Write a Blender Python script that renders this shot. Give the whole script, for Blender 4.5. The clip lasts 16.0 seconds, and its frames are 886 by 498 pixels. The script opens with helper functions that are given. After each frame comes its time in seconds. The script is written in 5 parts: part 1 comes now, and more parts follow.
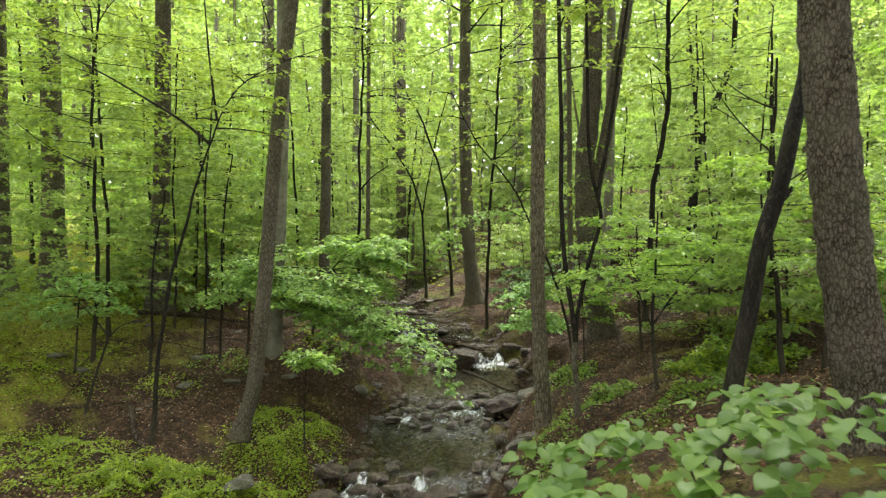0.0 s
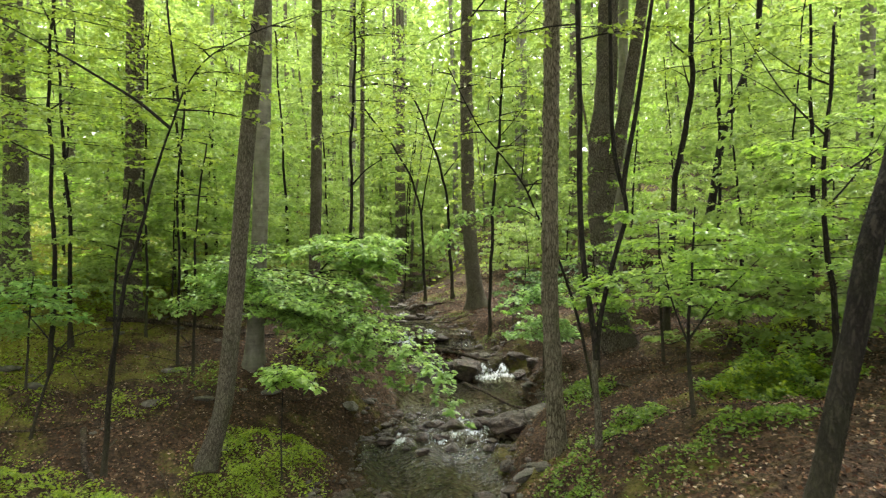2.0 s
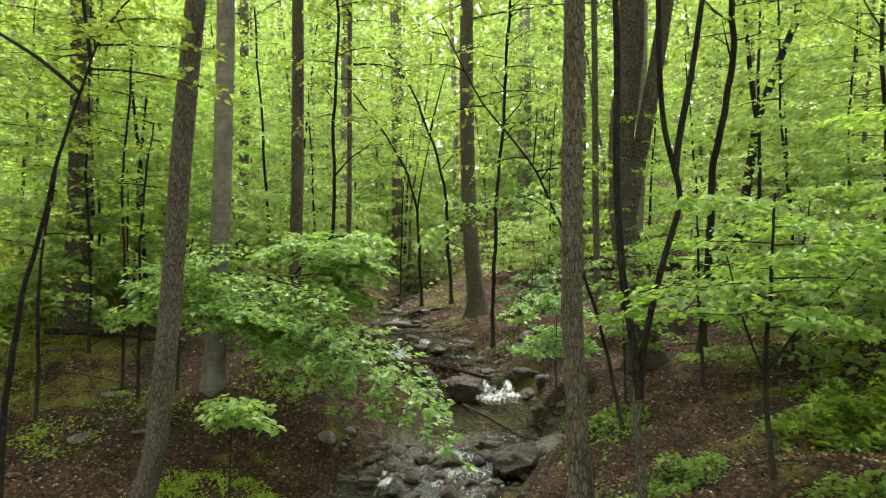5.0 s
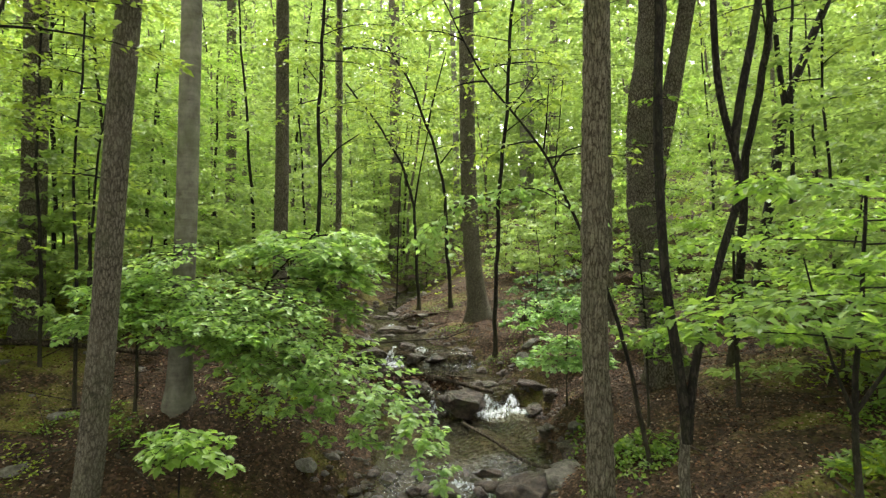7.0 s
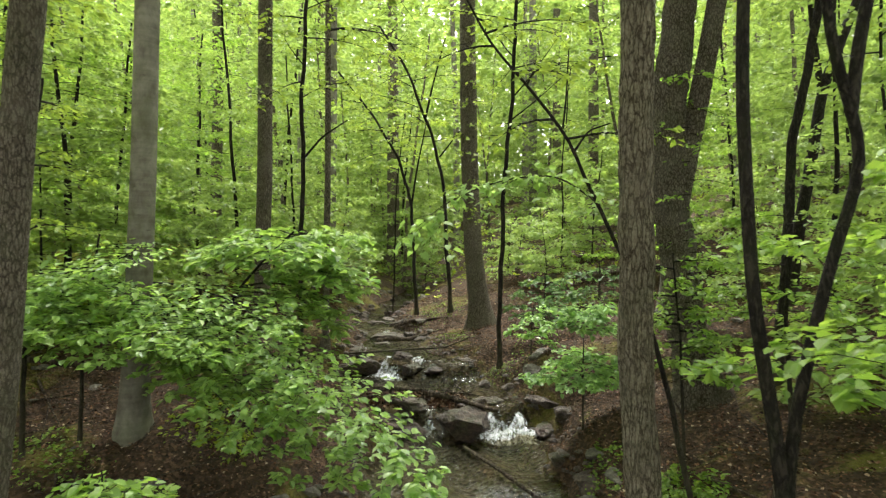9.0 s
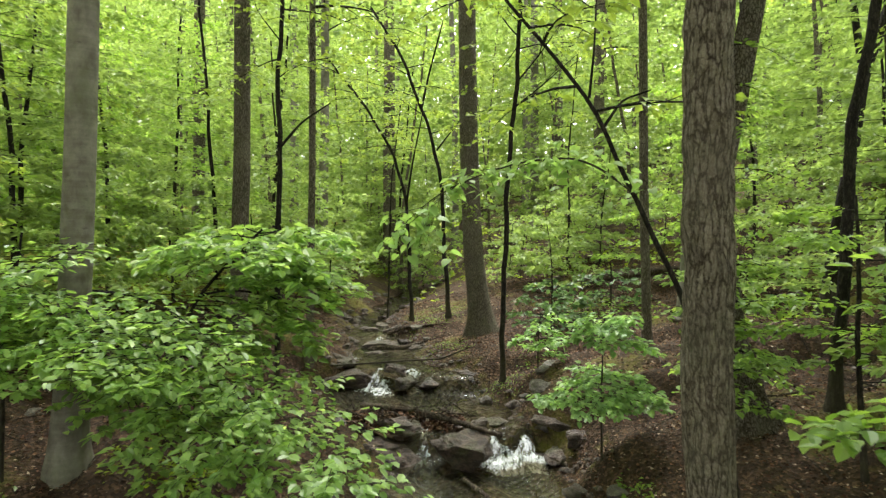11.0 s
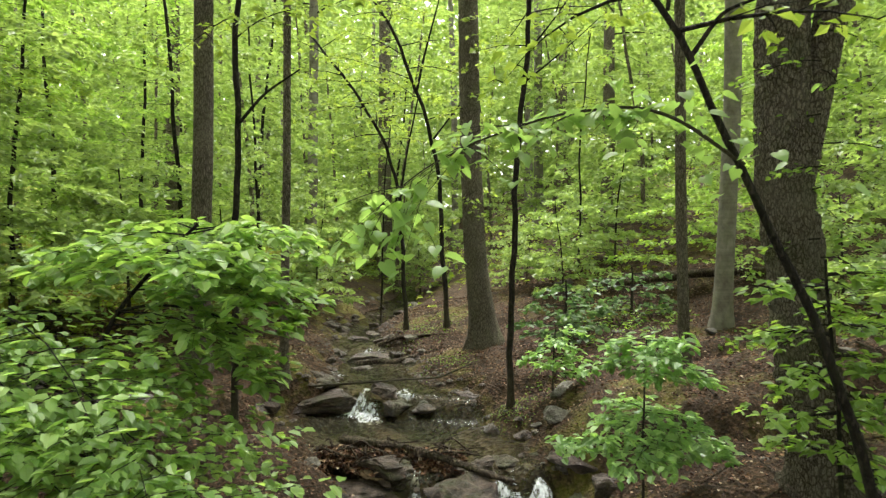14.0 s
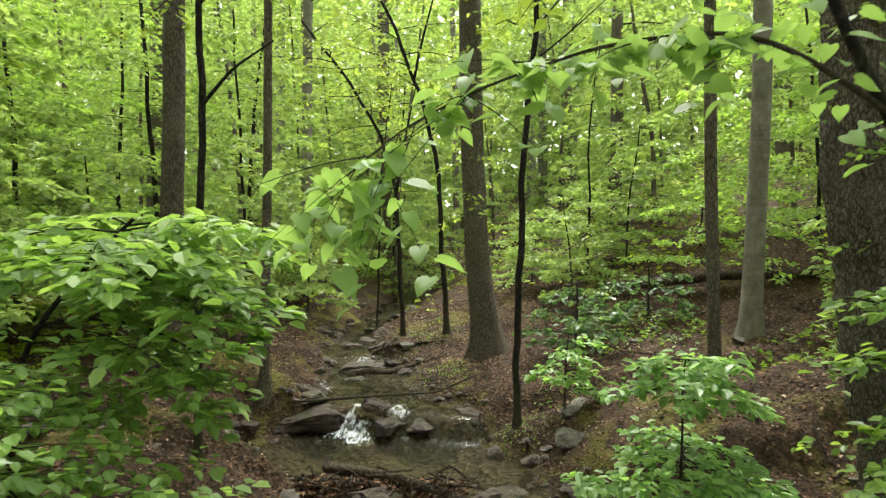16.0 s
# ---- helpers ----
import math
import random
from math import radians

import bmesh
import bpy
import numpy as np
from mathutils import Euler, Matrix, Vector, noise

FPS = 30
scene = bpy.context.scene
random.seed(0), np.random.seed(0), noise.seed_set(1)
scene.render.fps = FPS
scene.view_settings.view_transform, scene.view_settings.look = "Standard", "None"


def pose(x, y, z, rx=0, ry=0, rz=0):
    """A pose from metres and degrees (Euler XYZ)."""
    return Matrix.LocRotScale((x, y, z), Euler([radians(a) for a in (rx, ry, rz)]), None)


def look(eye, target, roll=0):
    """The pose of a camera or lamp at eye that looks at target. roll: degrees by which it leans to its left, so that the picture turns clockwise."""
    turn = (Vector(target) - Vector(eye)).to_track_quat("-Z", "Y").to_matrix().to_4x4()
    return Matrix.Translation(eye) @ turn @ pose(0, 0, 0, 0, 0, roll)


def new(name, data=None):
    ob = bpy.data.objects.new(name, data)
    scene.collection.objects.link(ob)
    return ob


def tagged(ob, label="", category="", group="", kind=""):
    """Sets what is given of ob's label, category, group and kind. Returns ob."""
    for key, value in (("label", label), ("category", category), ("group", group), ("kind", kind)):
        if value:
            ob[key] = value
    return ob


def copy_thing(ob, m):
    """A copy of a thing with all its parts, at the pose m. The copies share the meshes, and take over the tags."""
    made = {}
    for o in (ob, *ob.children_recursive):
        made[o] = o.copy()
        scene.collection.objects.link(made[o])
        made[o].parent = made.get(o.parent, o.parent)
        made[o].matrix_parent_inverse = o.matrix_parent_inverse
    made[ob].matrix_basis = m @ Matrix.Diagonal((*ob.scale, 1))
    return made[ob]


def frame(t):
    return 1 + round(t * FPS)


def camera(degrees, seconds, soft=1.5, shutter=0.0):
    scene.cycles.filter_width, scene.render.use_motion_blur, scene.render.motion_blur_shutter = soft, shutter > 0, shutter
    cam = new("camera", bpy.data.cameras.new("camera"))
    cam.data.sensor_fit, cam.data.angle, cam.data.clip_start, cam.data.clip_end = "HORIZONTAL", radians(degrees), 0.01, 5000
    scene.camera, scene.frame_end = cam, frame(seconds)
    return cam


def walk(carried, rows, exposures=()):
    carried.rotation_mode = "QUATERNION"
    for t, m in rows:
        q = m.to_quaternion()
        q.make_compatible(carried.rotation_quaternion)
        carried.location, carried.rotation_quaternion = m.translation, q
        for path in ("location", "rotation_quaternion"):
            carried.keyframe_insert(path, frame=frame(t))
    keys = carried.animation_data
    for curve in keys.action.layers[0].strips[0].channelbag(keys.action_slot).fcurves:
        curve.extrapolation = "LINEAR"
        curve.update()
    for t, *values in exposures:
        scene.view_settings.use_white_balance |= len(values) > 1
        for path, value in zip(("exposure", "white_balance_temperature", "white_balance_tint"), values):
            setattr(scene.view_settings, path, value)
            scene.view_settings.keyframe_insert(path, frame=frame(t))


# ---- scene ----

cam = camera(73, 16.0, soft=1.35, shutter=0.6)
EYES = [(0, 1.459, 0.766, 1.977, 4.62), (2, 1.413, 1.973, 1.98, 4.78), (4, 1.38, 3.137, 1.979, 4.85),
        (6.5, 1.344, 4.545, 1.974, 4.98), (8, 1.304, 5.396, 1.973, 4.99), (9, 1.263, 5.973, 1.974, 5.03),
        (11.5, 1.189, 7.374, 1.984, 4.93), (12.5, 1.158, 7.902, 1.983, 4.95), (14.5, 1.091, 8.872, 1.984, 4.88),
        (16, 1.07, 9.554, 1.983, 5.05)]
walk(cam, [(t, pose(x, y, z, 89.68, 0, a)) for t, x, y, z, a in EYES], [(0, 2.55), (16, 2.55)])

# ---------------------------------------------------------------- light
world = bpy.data.worlds.new("overcast_sky")
scene.world = world
world.use_nodes = True
wn, wl = world.node_tree.nodes, world.node_tree.links
sky = wn.new("ShaderNodeTexSky")
sky.sky_type, sky.sun_disc, sky.sun_elevation, sky.sun_rotation = "NISHITA", False, radians(63), radians(6)
sky.air_density, sky.dust_density, sky.ozone_density = 1.0, 4.0, 1.0
pale = wn.new("ShaderNodeHueSaturation")
pale.inputs["Saturation"].default_value = 0.06
wl.new(sky.outputs[0], pale.inputs["Color"])
wl.new(pale.outputs[0], wn["Background"].inputs[0])
wn["Background"].inputs[1].default_value = 0.15

sun = new("sun", bpy.data.lights.new("sun", "SUN"))
sun.data.energy, sun.data.angle, sun.data.color = 1.5, radians(30), (1.0, 0.97, 0.9)
sun.matrix_world = look((0, 0, 40), (-2, -20, 0))


# ---------------------------------------------------------------- materials
class Nodes:
    """A short way to write node trees."""

    def __init__(self, name):
        self.mat = bpy.data.materials.new(name)
        self.mat.use_nodes = True
        self.t = self.mat.node_tree
        self.t.nodes.clear()
        self.out = self.t.nodes.new("ShaderNodeOutputMaterial")
        self.co = self.t.nodes.new("ShaderNodeTexCoord").outputs["Object"]

    def add(self, kind, ins=None, **props):
        n = self.t.nodes.new("ShaderNode" + kind)
        if "operation" in props:
            n.operation = props["operation"]
        if "feature" in props:
            n.feature = props["feature"]
        if "data_type" in props:
            n.data_type = props["data_type"]
        if "blend_type" in props:
            n.blend_type = props["blend_type"]
        for k, v in (ins or {}).items():
            if isinstance(v, bpy.types.NodeSocket):
                self.t.links.new(v, n.inputs[k])
            else:
                n.inputs[k].default_value = v
        return n

    def map(self, scale, src=None):
        return self.add("Mapping", {"Vector": src or self.co, "Scale": scale}).outputs[0]

    def noise(self, vec, scale, detail=4.0, rough=0.6, distort=0.0):
        return self.add("TexNoise", {"Vector": vec, "Scale": scale, "Detail": detail, "Roughness": rough, "Distortion": distort}).outputs["Fac"]

    def voronoi(self, vec, scale, feature="F1", out="Distance"):
        return self.add("TexVoronoi", {"Vector": vec, "Scale": scale}, feature=feature).outputs[out]

    def ramp(self, fac, *stops):
        n = self.add("ValToRGB", {"Fac": fac})
        e = n.color_ramp.elements
        while len(e) < len(stops):
            e.new(0.5)
        for k, (p, c) in zip(e, stops):
            k.position, k.color = p, (*c, 1.0)
        return n.outputs[0]

    def mix(self, fac, a, b, how="MIX"):
        n = self.add("Mix", data_type="RGBA", blend_type=how)
        for i, v in ((0, fac), (6, a), (7, b)):
            if isinstance(v, bpy.types.NodeSocket):
                self.t.links.new(v, n.inputs[i])
            else:
                n.inputs[i].default_value = (*v, 1.0) if i else v
        return n.outputs[2]

    def math(self, op, a, b=0.5):
        return self.add("Math", {0: a, 1: b}, operation=op).outputs[0]

    def bump(self, height, strength=0.5, distance=0.02):
        return self.add("Bump", {"Height": height, "Strength": strength, "Distance": distance}).outputs[0]

    def close(self, shader):
        self.t.links.new(shader, self.out.inputs[0])
        return self.mat

    def surface(self, colour, rough=0.8, normal=None, **more):
        n = self.add("BsdfPrincipled", {"Base Color": colour if isinstance(colour, bpy.types.NodeSocket) else (*colour, 1), "Roughness": rough})
        if normal is not None:
            self.t.links.new(normal, n.inputs["Normal"])
        for k, v in more.items():
            n.inputs[k.replace("_", " ")].default_value = v
        return self.close(n.outputs[0])


def bark(name, dark, mid, light, scale, stretch, depth, moss=0.2, lichen=0.0):
    """Bark with upright furrows, blotches and a little moss; lichen: crusts on the lower stem."""
    n = Nodes(name)
    v = n.map((1, 1, stretch))
    a = n.noise(v, scale, 5, 0.62, 0.5)
    ridge = n.math("ABSOLUTE", n.math("SUBTRACT", n.math("MULTIPLY", a, 2.0), 1.0))
    plates = n.noise(n.map((1, 1, stretch * 2.4)), scale * 1.8, 4, 0.7, 0.3)
    h = n.math("ADD", n.math("MULTIPLY", n.math("MINIMUM", ridge, 0.3), 2.2), n.math("MULTIPLY", plates, 0.75))
    col = n.ramp(h, (0.36, dark), (0.62, mid), (0.98, light))
    big = n.noise(n.co, 2.2, 5)
    col = n.mix(n.ramp(big, (0.42, (0, 0, 0)), (0.7, (0.55, 0.55, 0.55))), col, n.mix(0.6, col, light))
    green = n.ramp(n.noise(n.co, 3.4, 6, 0.7), (0.5, (0, 0, 0)), (0.72, (moss, moss, moss)))
    col = n.mix(green, col, (0.07, 0.09, 0.03))
    if lichen:
        z = n.add("SeparateXYZ", {0: n.co}).outputs[2]
        low = n.add("MapRange", {"Value": n.math("ADD", z, n.math("MULTIPLY", n.noise(n.co, 4.0, 5), 1.6)), "From Min": 1.9, "From Max": 0.7, "To Max": lichen}).outputs[0]
        col = n.mix(low, col, n.mix(n.noise(n.co, 26, 5, 0.7), (0.03, 0.026, 0.016), (0.16, 0.145, 0.09)))
    return n.surface(col, 0.85, n.bump(h, 0.9, depth), Specular_IOR_Level=0.15)


def flaky_bark(name, dark, mid, light, scale, stretch, depth, moss=0.3):
    """Bark of upright interlaced ridges with dark crooked furrows between them."""
    n = Nodes(name)
    warp = n.add("TexNoise", {"Vector": n.map((1, 1, 0.5)), "Scale": 13.0, "Detail": 6.0, "Roughness": 0.7}).outputs["Color"]
    v = n.add("VectorMath", {0: n.map((1, 1, stretch)), 1: n.add("VectorMath", {0: warp, 1: (0.045, 0.045, 0.03)}, operation="MULTIPLY").outputs[0]}, operation="ADD").outputs[0]
    edge = n.math("MINIMUM", n.math("MULTIPLY", n.voronoi(v, scale, "DISTANCE_TO_EDGE"), 5.5), 1.0)
    small = n.math("MINIMUM", n.math("MULTIPLY", n.voronoi(n.add("VectorMath", {0: v, 1: (1.0, 1.0, 2.2)}, operation="MULTIPLY").outputs[0], scale * 1.9, "DISTANCE_TO_EDGE"), 4.0), 1.0)
    fibre = n.noise(n.map((1, 1, 0.4)), 70, 5, 0.7)
    h = n.math("ADD", n.math("ADD", n.math("MULTIPLY", edge, 0.36), n.math("MULTIPLY", small, 0.24)), n.math("MULTIPLY", fibre, 0.62))
    col = n.ramp(h, (0.42, dark), (0.64, mid), (0.92, light))
    tone = n.add("SeparateColor", {0: n.voronoi(v, scale, "F1", "Color")}).outputs[0]
    col = n.mix(n.math("MULTIPLY", tone, 0.5), col, n.mix(0.55, col, dark))
    big = n.noise(n.co, 2.6, 5)
    col = n.mix(n.ramp(big, (0.42, (0, 0, 0)), (0.72, (0.5, 0.5, 0.5))), col, n.mix(0.6, col, light))
    lichen = n.ramp(n.noise(n.co, 11, 6, 0.75), (0.56, (0, 0, 0)), (0.68, (0.5, 0.5, 0.5)))
    col = n.mix(lichen, col, n.mix(0.5, col, light))
    green = n.ramp(n.noise(n.co, 3.4, 6, 0.7), (0.48, (0, 0, 0)), (0.7, (moss, moss, moss)))
    col = n.mix(green, col, (0.075, 0.095, 0.04))
    return n.surface(col, 0.88, n.bump(h, 1.0, depth), Specular_IOR_Level=0.15)


def smooth_bark(name, dark, mid, light):
    """Smooth bark with cloudy blotches, faint rings and a few dark scars."""
    n = Nodes(name)
    cloud = n.noise(n.map((1, 1, 0.7)), 5.5, 7, 0.68, 0.3)
    rings = n.noise(n.map((0.4, 0.4, 6.0)), 5.0, 3, 0.5)
    col = n.ramp(n.math("ADD", n.math("MULTIPLY", cloud, 0.8), n.math("MULTIPLY", rings, 0.2)), (0.36, dark), (0.5, mid), (0.66, light))
    scar = n.ramp(n.noise(n.map((1, 1, 2.2)), 9, 3, 0.5), (0.66, (0, 0, 0)), (0.74, (0.6, 0.6, 0.6)))
    col = n.mix(scar, col, n.mix(0.7, col, (0.03, 0.027, 0.02)))
    green = n.ramp(n.noise(n.co, 2.4, 6, 0.7), (0.46, (0, 0, 0)), (0.68, (0.45, 0.45, 0.45)))
    col = n.mix(green, col, (0.11, 0.125, 0.06))
    return n.surface(col, 0.82, n.bump(n.math("ADD", cloud, n.noise(n.co, 60, 4)), 0.5, 0.01), Specular_IOR_Level=0.15)


BARK_BROWN = flaky_bark("furrowed_brown_bark", (0.05, 0.037, 0.024), (0.205, 0.172, 0.12), (0.4, 0.35, 0.26), 36, 0.19, 0.07)
BARK_GREY = smooth_bark("smooth_grey_bark", (0.095, 0.086, 0.066), (0.155, 0.143, 0.113), (0.23, 0.215, 0.175))
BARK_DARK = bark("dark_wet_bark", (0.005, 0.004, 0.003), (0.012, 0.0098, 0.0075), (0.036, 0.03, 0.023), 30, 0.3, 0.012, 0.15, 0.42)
BARK_PLATY = flaky_bark("platy_scaled_bark", (0.04, 0.031, 0.022), (0.125, 0.1, 0.074), (0.33, 0.29, 0.23), 40, 0.38, 0.06, 0.35)
BARK_TWO = flaky_bark("grey_brown_bark", (0.044, 0.036, 0.025), (0.112, 0.094, 0.068), (0.25, 0.22, 0.168), 42, 0.26, 0.03, 0.35)
DEADWOOD = bark("weathered_dead_wood", (0.008, 0.006, 0.004), (0.035, 0.024, 0.017), (0.12, 0.092, 0.066), 22, 0.25, 0.02, 0.3)


def leaf_material(name, deep, mid, bright, glow, gloss=0.5):
    """Thin leaves: part of the light comes through them."""
    n = Nodes(name)
    rnd = n.add("NewGeometry").outputs["Random Per Island"]
    col = n.ramp(rnd, (0.0, deep), (0.55, mid), (1.0, bright))
    patch = n.noise(n.co, 0.9, 3)
    col = n.mix(n.ramp(patch, (0.35, (0, 0, 0)), (0.7, (0.5, 0.5, 0.5))), col, n.mix(0.5, col, bright))
    thin = n.mix(1.0, col, glow, "MULTIPLY")
    d = n.add("BsdfPrincipled", {"Base Color": col, "Roughness": 0.4})
    d.inputs["Specular IOR Level"].default_value = gloss
    tr = n.add("BsdfTranslucent", {"Color": thin})
    return n.close(n.add("MixShader", {0: 0.5, 1: d.outputs[0], 2: tr.outputs[0]}).outputs[0])


LEAF_NEAR = leaf_material("beech_leaf", (0.1, 0.182, 0.034), (0.17, 0.275, 0.056), (0.26, 0.38, 0.09), (2.0, 1.95, 1.1))
LEAF_BRIGHT = leaf_material("young_leaf", (0.13, 0.2, 0.03), (0.185, 0.265, 0.046), (0.25, 0.335, 0.07), (1.85, 1.75, 1.15))
# the extra blue here is distance haze put into the leaf colour
LEAF_FAR = leaf_material("hazy_forest_leaf", (0.12, 0.188, 0.046), (0.178, 0.26, 0.066), (0.25, 0.34, 0.098), (1.7, 1.66, 1.2))
LEAF_LOW = leaf_material("herb_leaf", (0.10, 0.15, 0.014), (0.17, 0.25, 0.022), (0.27, 0.35, 0.04), (1.9, 1.8, 0.7))
LEAF_BIG = leaf_material("broad_leaf", (0.06, 0.125, 0.022), (0.1, 0.18, 0.034), (0.16, 0.25, 0.055), (1.6, 1.6, 0.9), 0.25)
LEAF_SPRAY = leaf_material("young_broad_leaf", (0.16, 0.265, 0.07), (0.21, 0.335, 0.1), (0.29, 0.42, 0.14), (1.75, 1.7, 1.15), 0.3)
LEAF_DARK = leaf_material("evergreen_leaf", (0.04, 0.08, 0.03), (0.075, 0.13, 0.05), (0.14, 0.21, 0.09), (1.3, 1.4, 0.8), 0.4)
LEAF_BEECH = leaf_material("layered_beech_leaf", (0.09, 0.175, 0.036), (0.185, 0.305, 0.074), (0.31, 0.44, 0.14), (1.95, 1.9, 1.1), 0.8)
LEAF_COOL = leaf_material("cool_green_leaf", (0.1, 0.2, 0.05), (0.19, 0.325, 0.09), (0.29, 0.44, 0.14), (1.6, 1.65, 1.0), 0.7)
LEAF_FERN = leaf_material("bank_herb_leaf", (0.06, 0.115, 0.014), (0.11, 0.19, 0.026), (0.2, 0.29, 0.05), (1.7, 1.7, 0.8))


def litter_material():
    n = Nodes("fallen_leaf")
    rnd = n.add("NewGeometry").outputs["Random Per Island"]
    col = n.ramp(rnd, (0.0, (0.009, 0.005, 0.0025)), (0.45, (0.06, 0.026, 0.013)), (0.74, (0.17, 0.088, 0.047)), (0.9, (0.24, 0.155, 0.095)), (1.0, (0.4, 0.32, 0.23)))
    return n.surface(col, 0.8, Specular_IOR_Level=0.2)


def ground_material():
    n = Nodes("forest_floor")
    cells = n.voronoi(n.co, 28, "F1", "Color")
    grain = n.noise(n.co, 40, 6, 0.7)
    base = n.ramp(grain, (0.3, (0.013, 0.0095, 0.006)), (0.5, (0.06, 0.041, 0.025)), (0.75, (0.165, 0.112, 0.07)))
    leafy = n.mix(0.65, base, n.ramp(n.add("SeparateColor", {0: cells}).outputs[0], (0.0, (0.014, 0.009, 0.005)), (0.6, (0.062, 0.036, 0.02)), (1.0, (0.16, 0.095, 0.054))))
    damp = n.ramp(n.noise(n.co, 1.7, 5, 0.65), (0.36, (0.6, 0.6, 0.6)), (0.62, (0, 0, 0)))
    leafy = n.mix(damp, leafy, n.mix(0.75, leafy, (0.01, 0.007, 0.004)))
    west = n.add("MapRange", {"Value": n.add("SeparateXYZ", {0: n.co}).outputs[0], "From Min": -4.4, "From Max": -6.8, "To Max": 0.165}).outputs[0]
    moss = n.ramp(n.math("ADD", n.noise(n.co, 0.55, 6, 0.68), west), (0.53, (0, 0, 0)), (0.62, (0.92, 0.92, 0.92)))
    green = n.ramp(n.noise(n.co, 60, 4), (0.3, (0.12, 0.13, 0.013)), (0.7, (0.31, 0.32, 0.047)))
    col = n.mix(n.math("MULTIPLY", moss, n.math("ADD", n.math("MULTIPLY", west, 3.6), 0.45)), leafy, green)
    h = n.math("ADD", grain, n.math("MULTIPLY", n.voronoi(n.co, 28), 0.7))
    return n.surface(col, 0.85, n.bump(h, 1.0, 0.04), Specular_IOR_Level=0.15)


def rock_material(name, a, b, c, rough, moss):
    n = Nodes(name)
    own = n.add("ObjectInfo").outputs["Random"]
    v = n.add("VectorMath", {0: n.add("NewGeometry").outputs["Position"], 1: (1.0, 1.0, 1.6)}, operation="MULTIPLY").outputs[0]
    g = n.noise(v, 9, 9, 0.75, 0.4)
    col = n.ramp(g, (0.34, a), (0.48, b), (0.66, c))
    col = n.mix(n.math("MULTIPLY", own, 0.5), col, n.mix(0.6, col, b))
    pale = n.ramp(n.noise(v, 22, 5, 0.7), (0.54, (0, 0, 0)), (0.68, (0.5, 0.5, 0.5)))
    col = n.mix(pale, col, c)
    green = n.ramp(n.noise(v, 3.0, 6, 0.7), (0.52, (0, 0, 0)), (0.66, (moss, moss, moss)))
    col = n.mix(green, col, (0.06, 0.075, 0.022))
    return n.surface(col, rough, n.bump(n.math("ADD", g, n.noise(v, 70, 4)), 0.9, 0.03), Specular_IOR_Level=0.3)


ROCK_WET = rock_material("wet_brown_rock", (0.007, 0.005, 0.0036), (0.036, 0.025, 0.018), (0.15, 0.11, 0.083), 0.5, 0.5)
ROCK_DRY = rock_material("grey_lichen_rock", (0.035, 0.03, 0.025), (0.095, 0.085, 0.07), (0.21, 0.19, 0.16), 0.75, 0.5)


def water_material():
    n = Nodes("clear_stream_water")
    v = n.map((1.0, 0.5, 1))
    h = n.math("ADD", n.noise(v, 6, 5, 0.6, 0.6), n.math("MULTIPLY", n.noise(v, 24, 3), 0.35))
    nrm = n.bump(h, 0.3, 0.06)
    gloss = n.add("BsdfGlossy", {"Color": (0.36, 0.38, 0.36, 1), "Roughness": 0.14, "Normal": nrm})
    clear = n.add("BsdfTransparent", {"Color": (0.68, 0.63, 0.5, 1)})
    murk = n.add("BsdfDiffuse", {"Color": (0.075, 0.07, 0.045, 1)})
    body = n.add("MixShader", {0: 0.22, 1: clear.outputs[0], 2: murk.outputs[0]})
    fac = n.add("Fresnel", {"IOR": 1.33, "Normal": nrm}).outputs[0]
    return n.close(n.add("MixShader", {0: fac, 1: body.outputs[0], 2: gloss.outputs[0]}).outputs[0])


def bed_material():
    """Brown gravel and silt under the water."""
    n = Nodes("stream_bed_gravel")
    cell = n.add("SeparateColor", {0: n.voronoi(n.co, 13, "F1", "Color")}).outputs[0]
    col = n.ramp(cell, (0.0, (0.02, 0.013, 0.008)), (0.5, (0.055, 0.037, 0.021)), (1.0, (0.13, 0.092, 0.056)))
    col = n.mix(n.ramp(n.noise(n.co, 1.4, 5), (0.42, (0, 0, 0)), (0.62, (0.8, 0.8, 0.8))), col, (0.05, 0.042, 0.02))
    return n.surface(col, 0.6, n.bump(n.voronoi(n.co, 13), 1.0, 0.05))


def foam_material(name, low, high_at, stretch):
    n = Nodes(name)
    f = n.ramp(n.noise(n.map(stretch), 1.0, 6, 0.65), (low, (0, 0, 0)), (high_at, (0.95, 0.95, 0.95)))
    d = n.add("BsdfDiffuse", {"Color": (0.74, 0.77, 0.78, 1)})
    tr = n.add("BsdfTransparent", {"Color": (0.86, 0.87, 0.84, 1)})
    return n.close(n.add("MixShader", {0: f, 1: tr.outputs[0], 2: d.outputs[0]}).outputs[0])


LITTER, GROUND, WATER, BED = litter_material(), ground_material(), water_material(), bed_material()
FOAM, CASCADE = foam_material("frothing_water", 0.36, 0.72, (15, 4.0, 3.5)), foam_material("falling_water", 0.37, 0.82, (16, 7, 6.0))


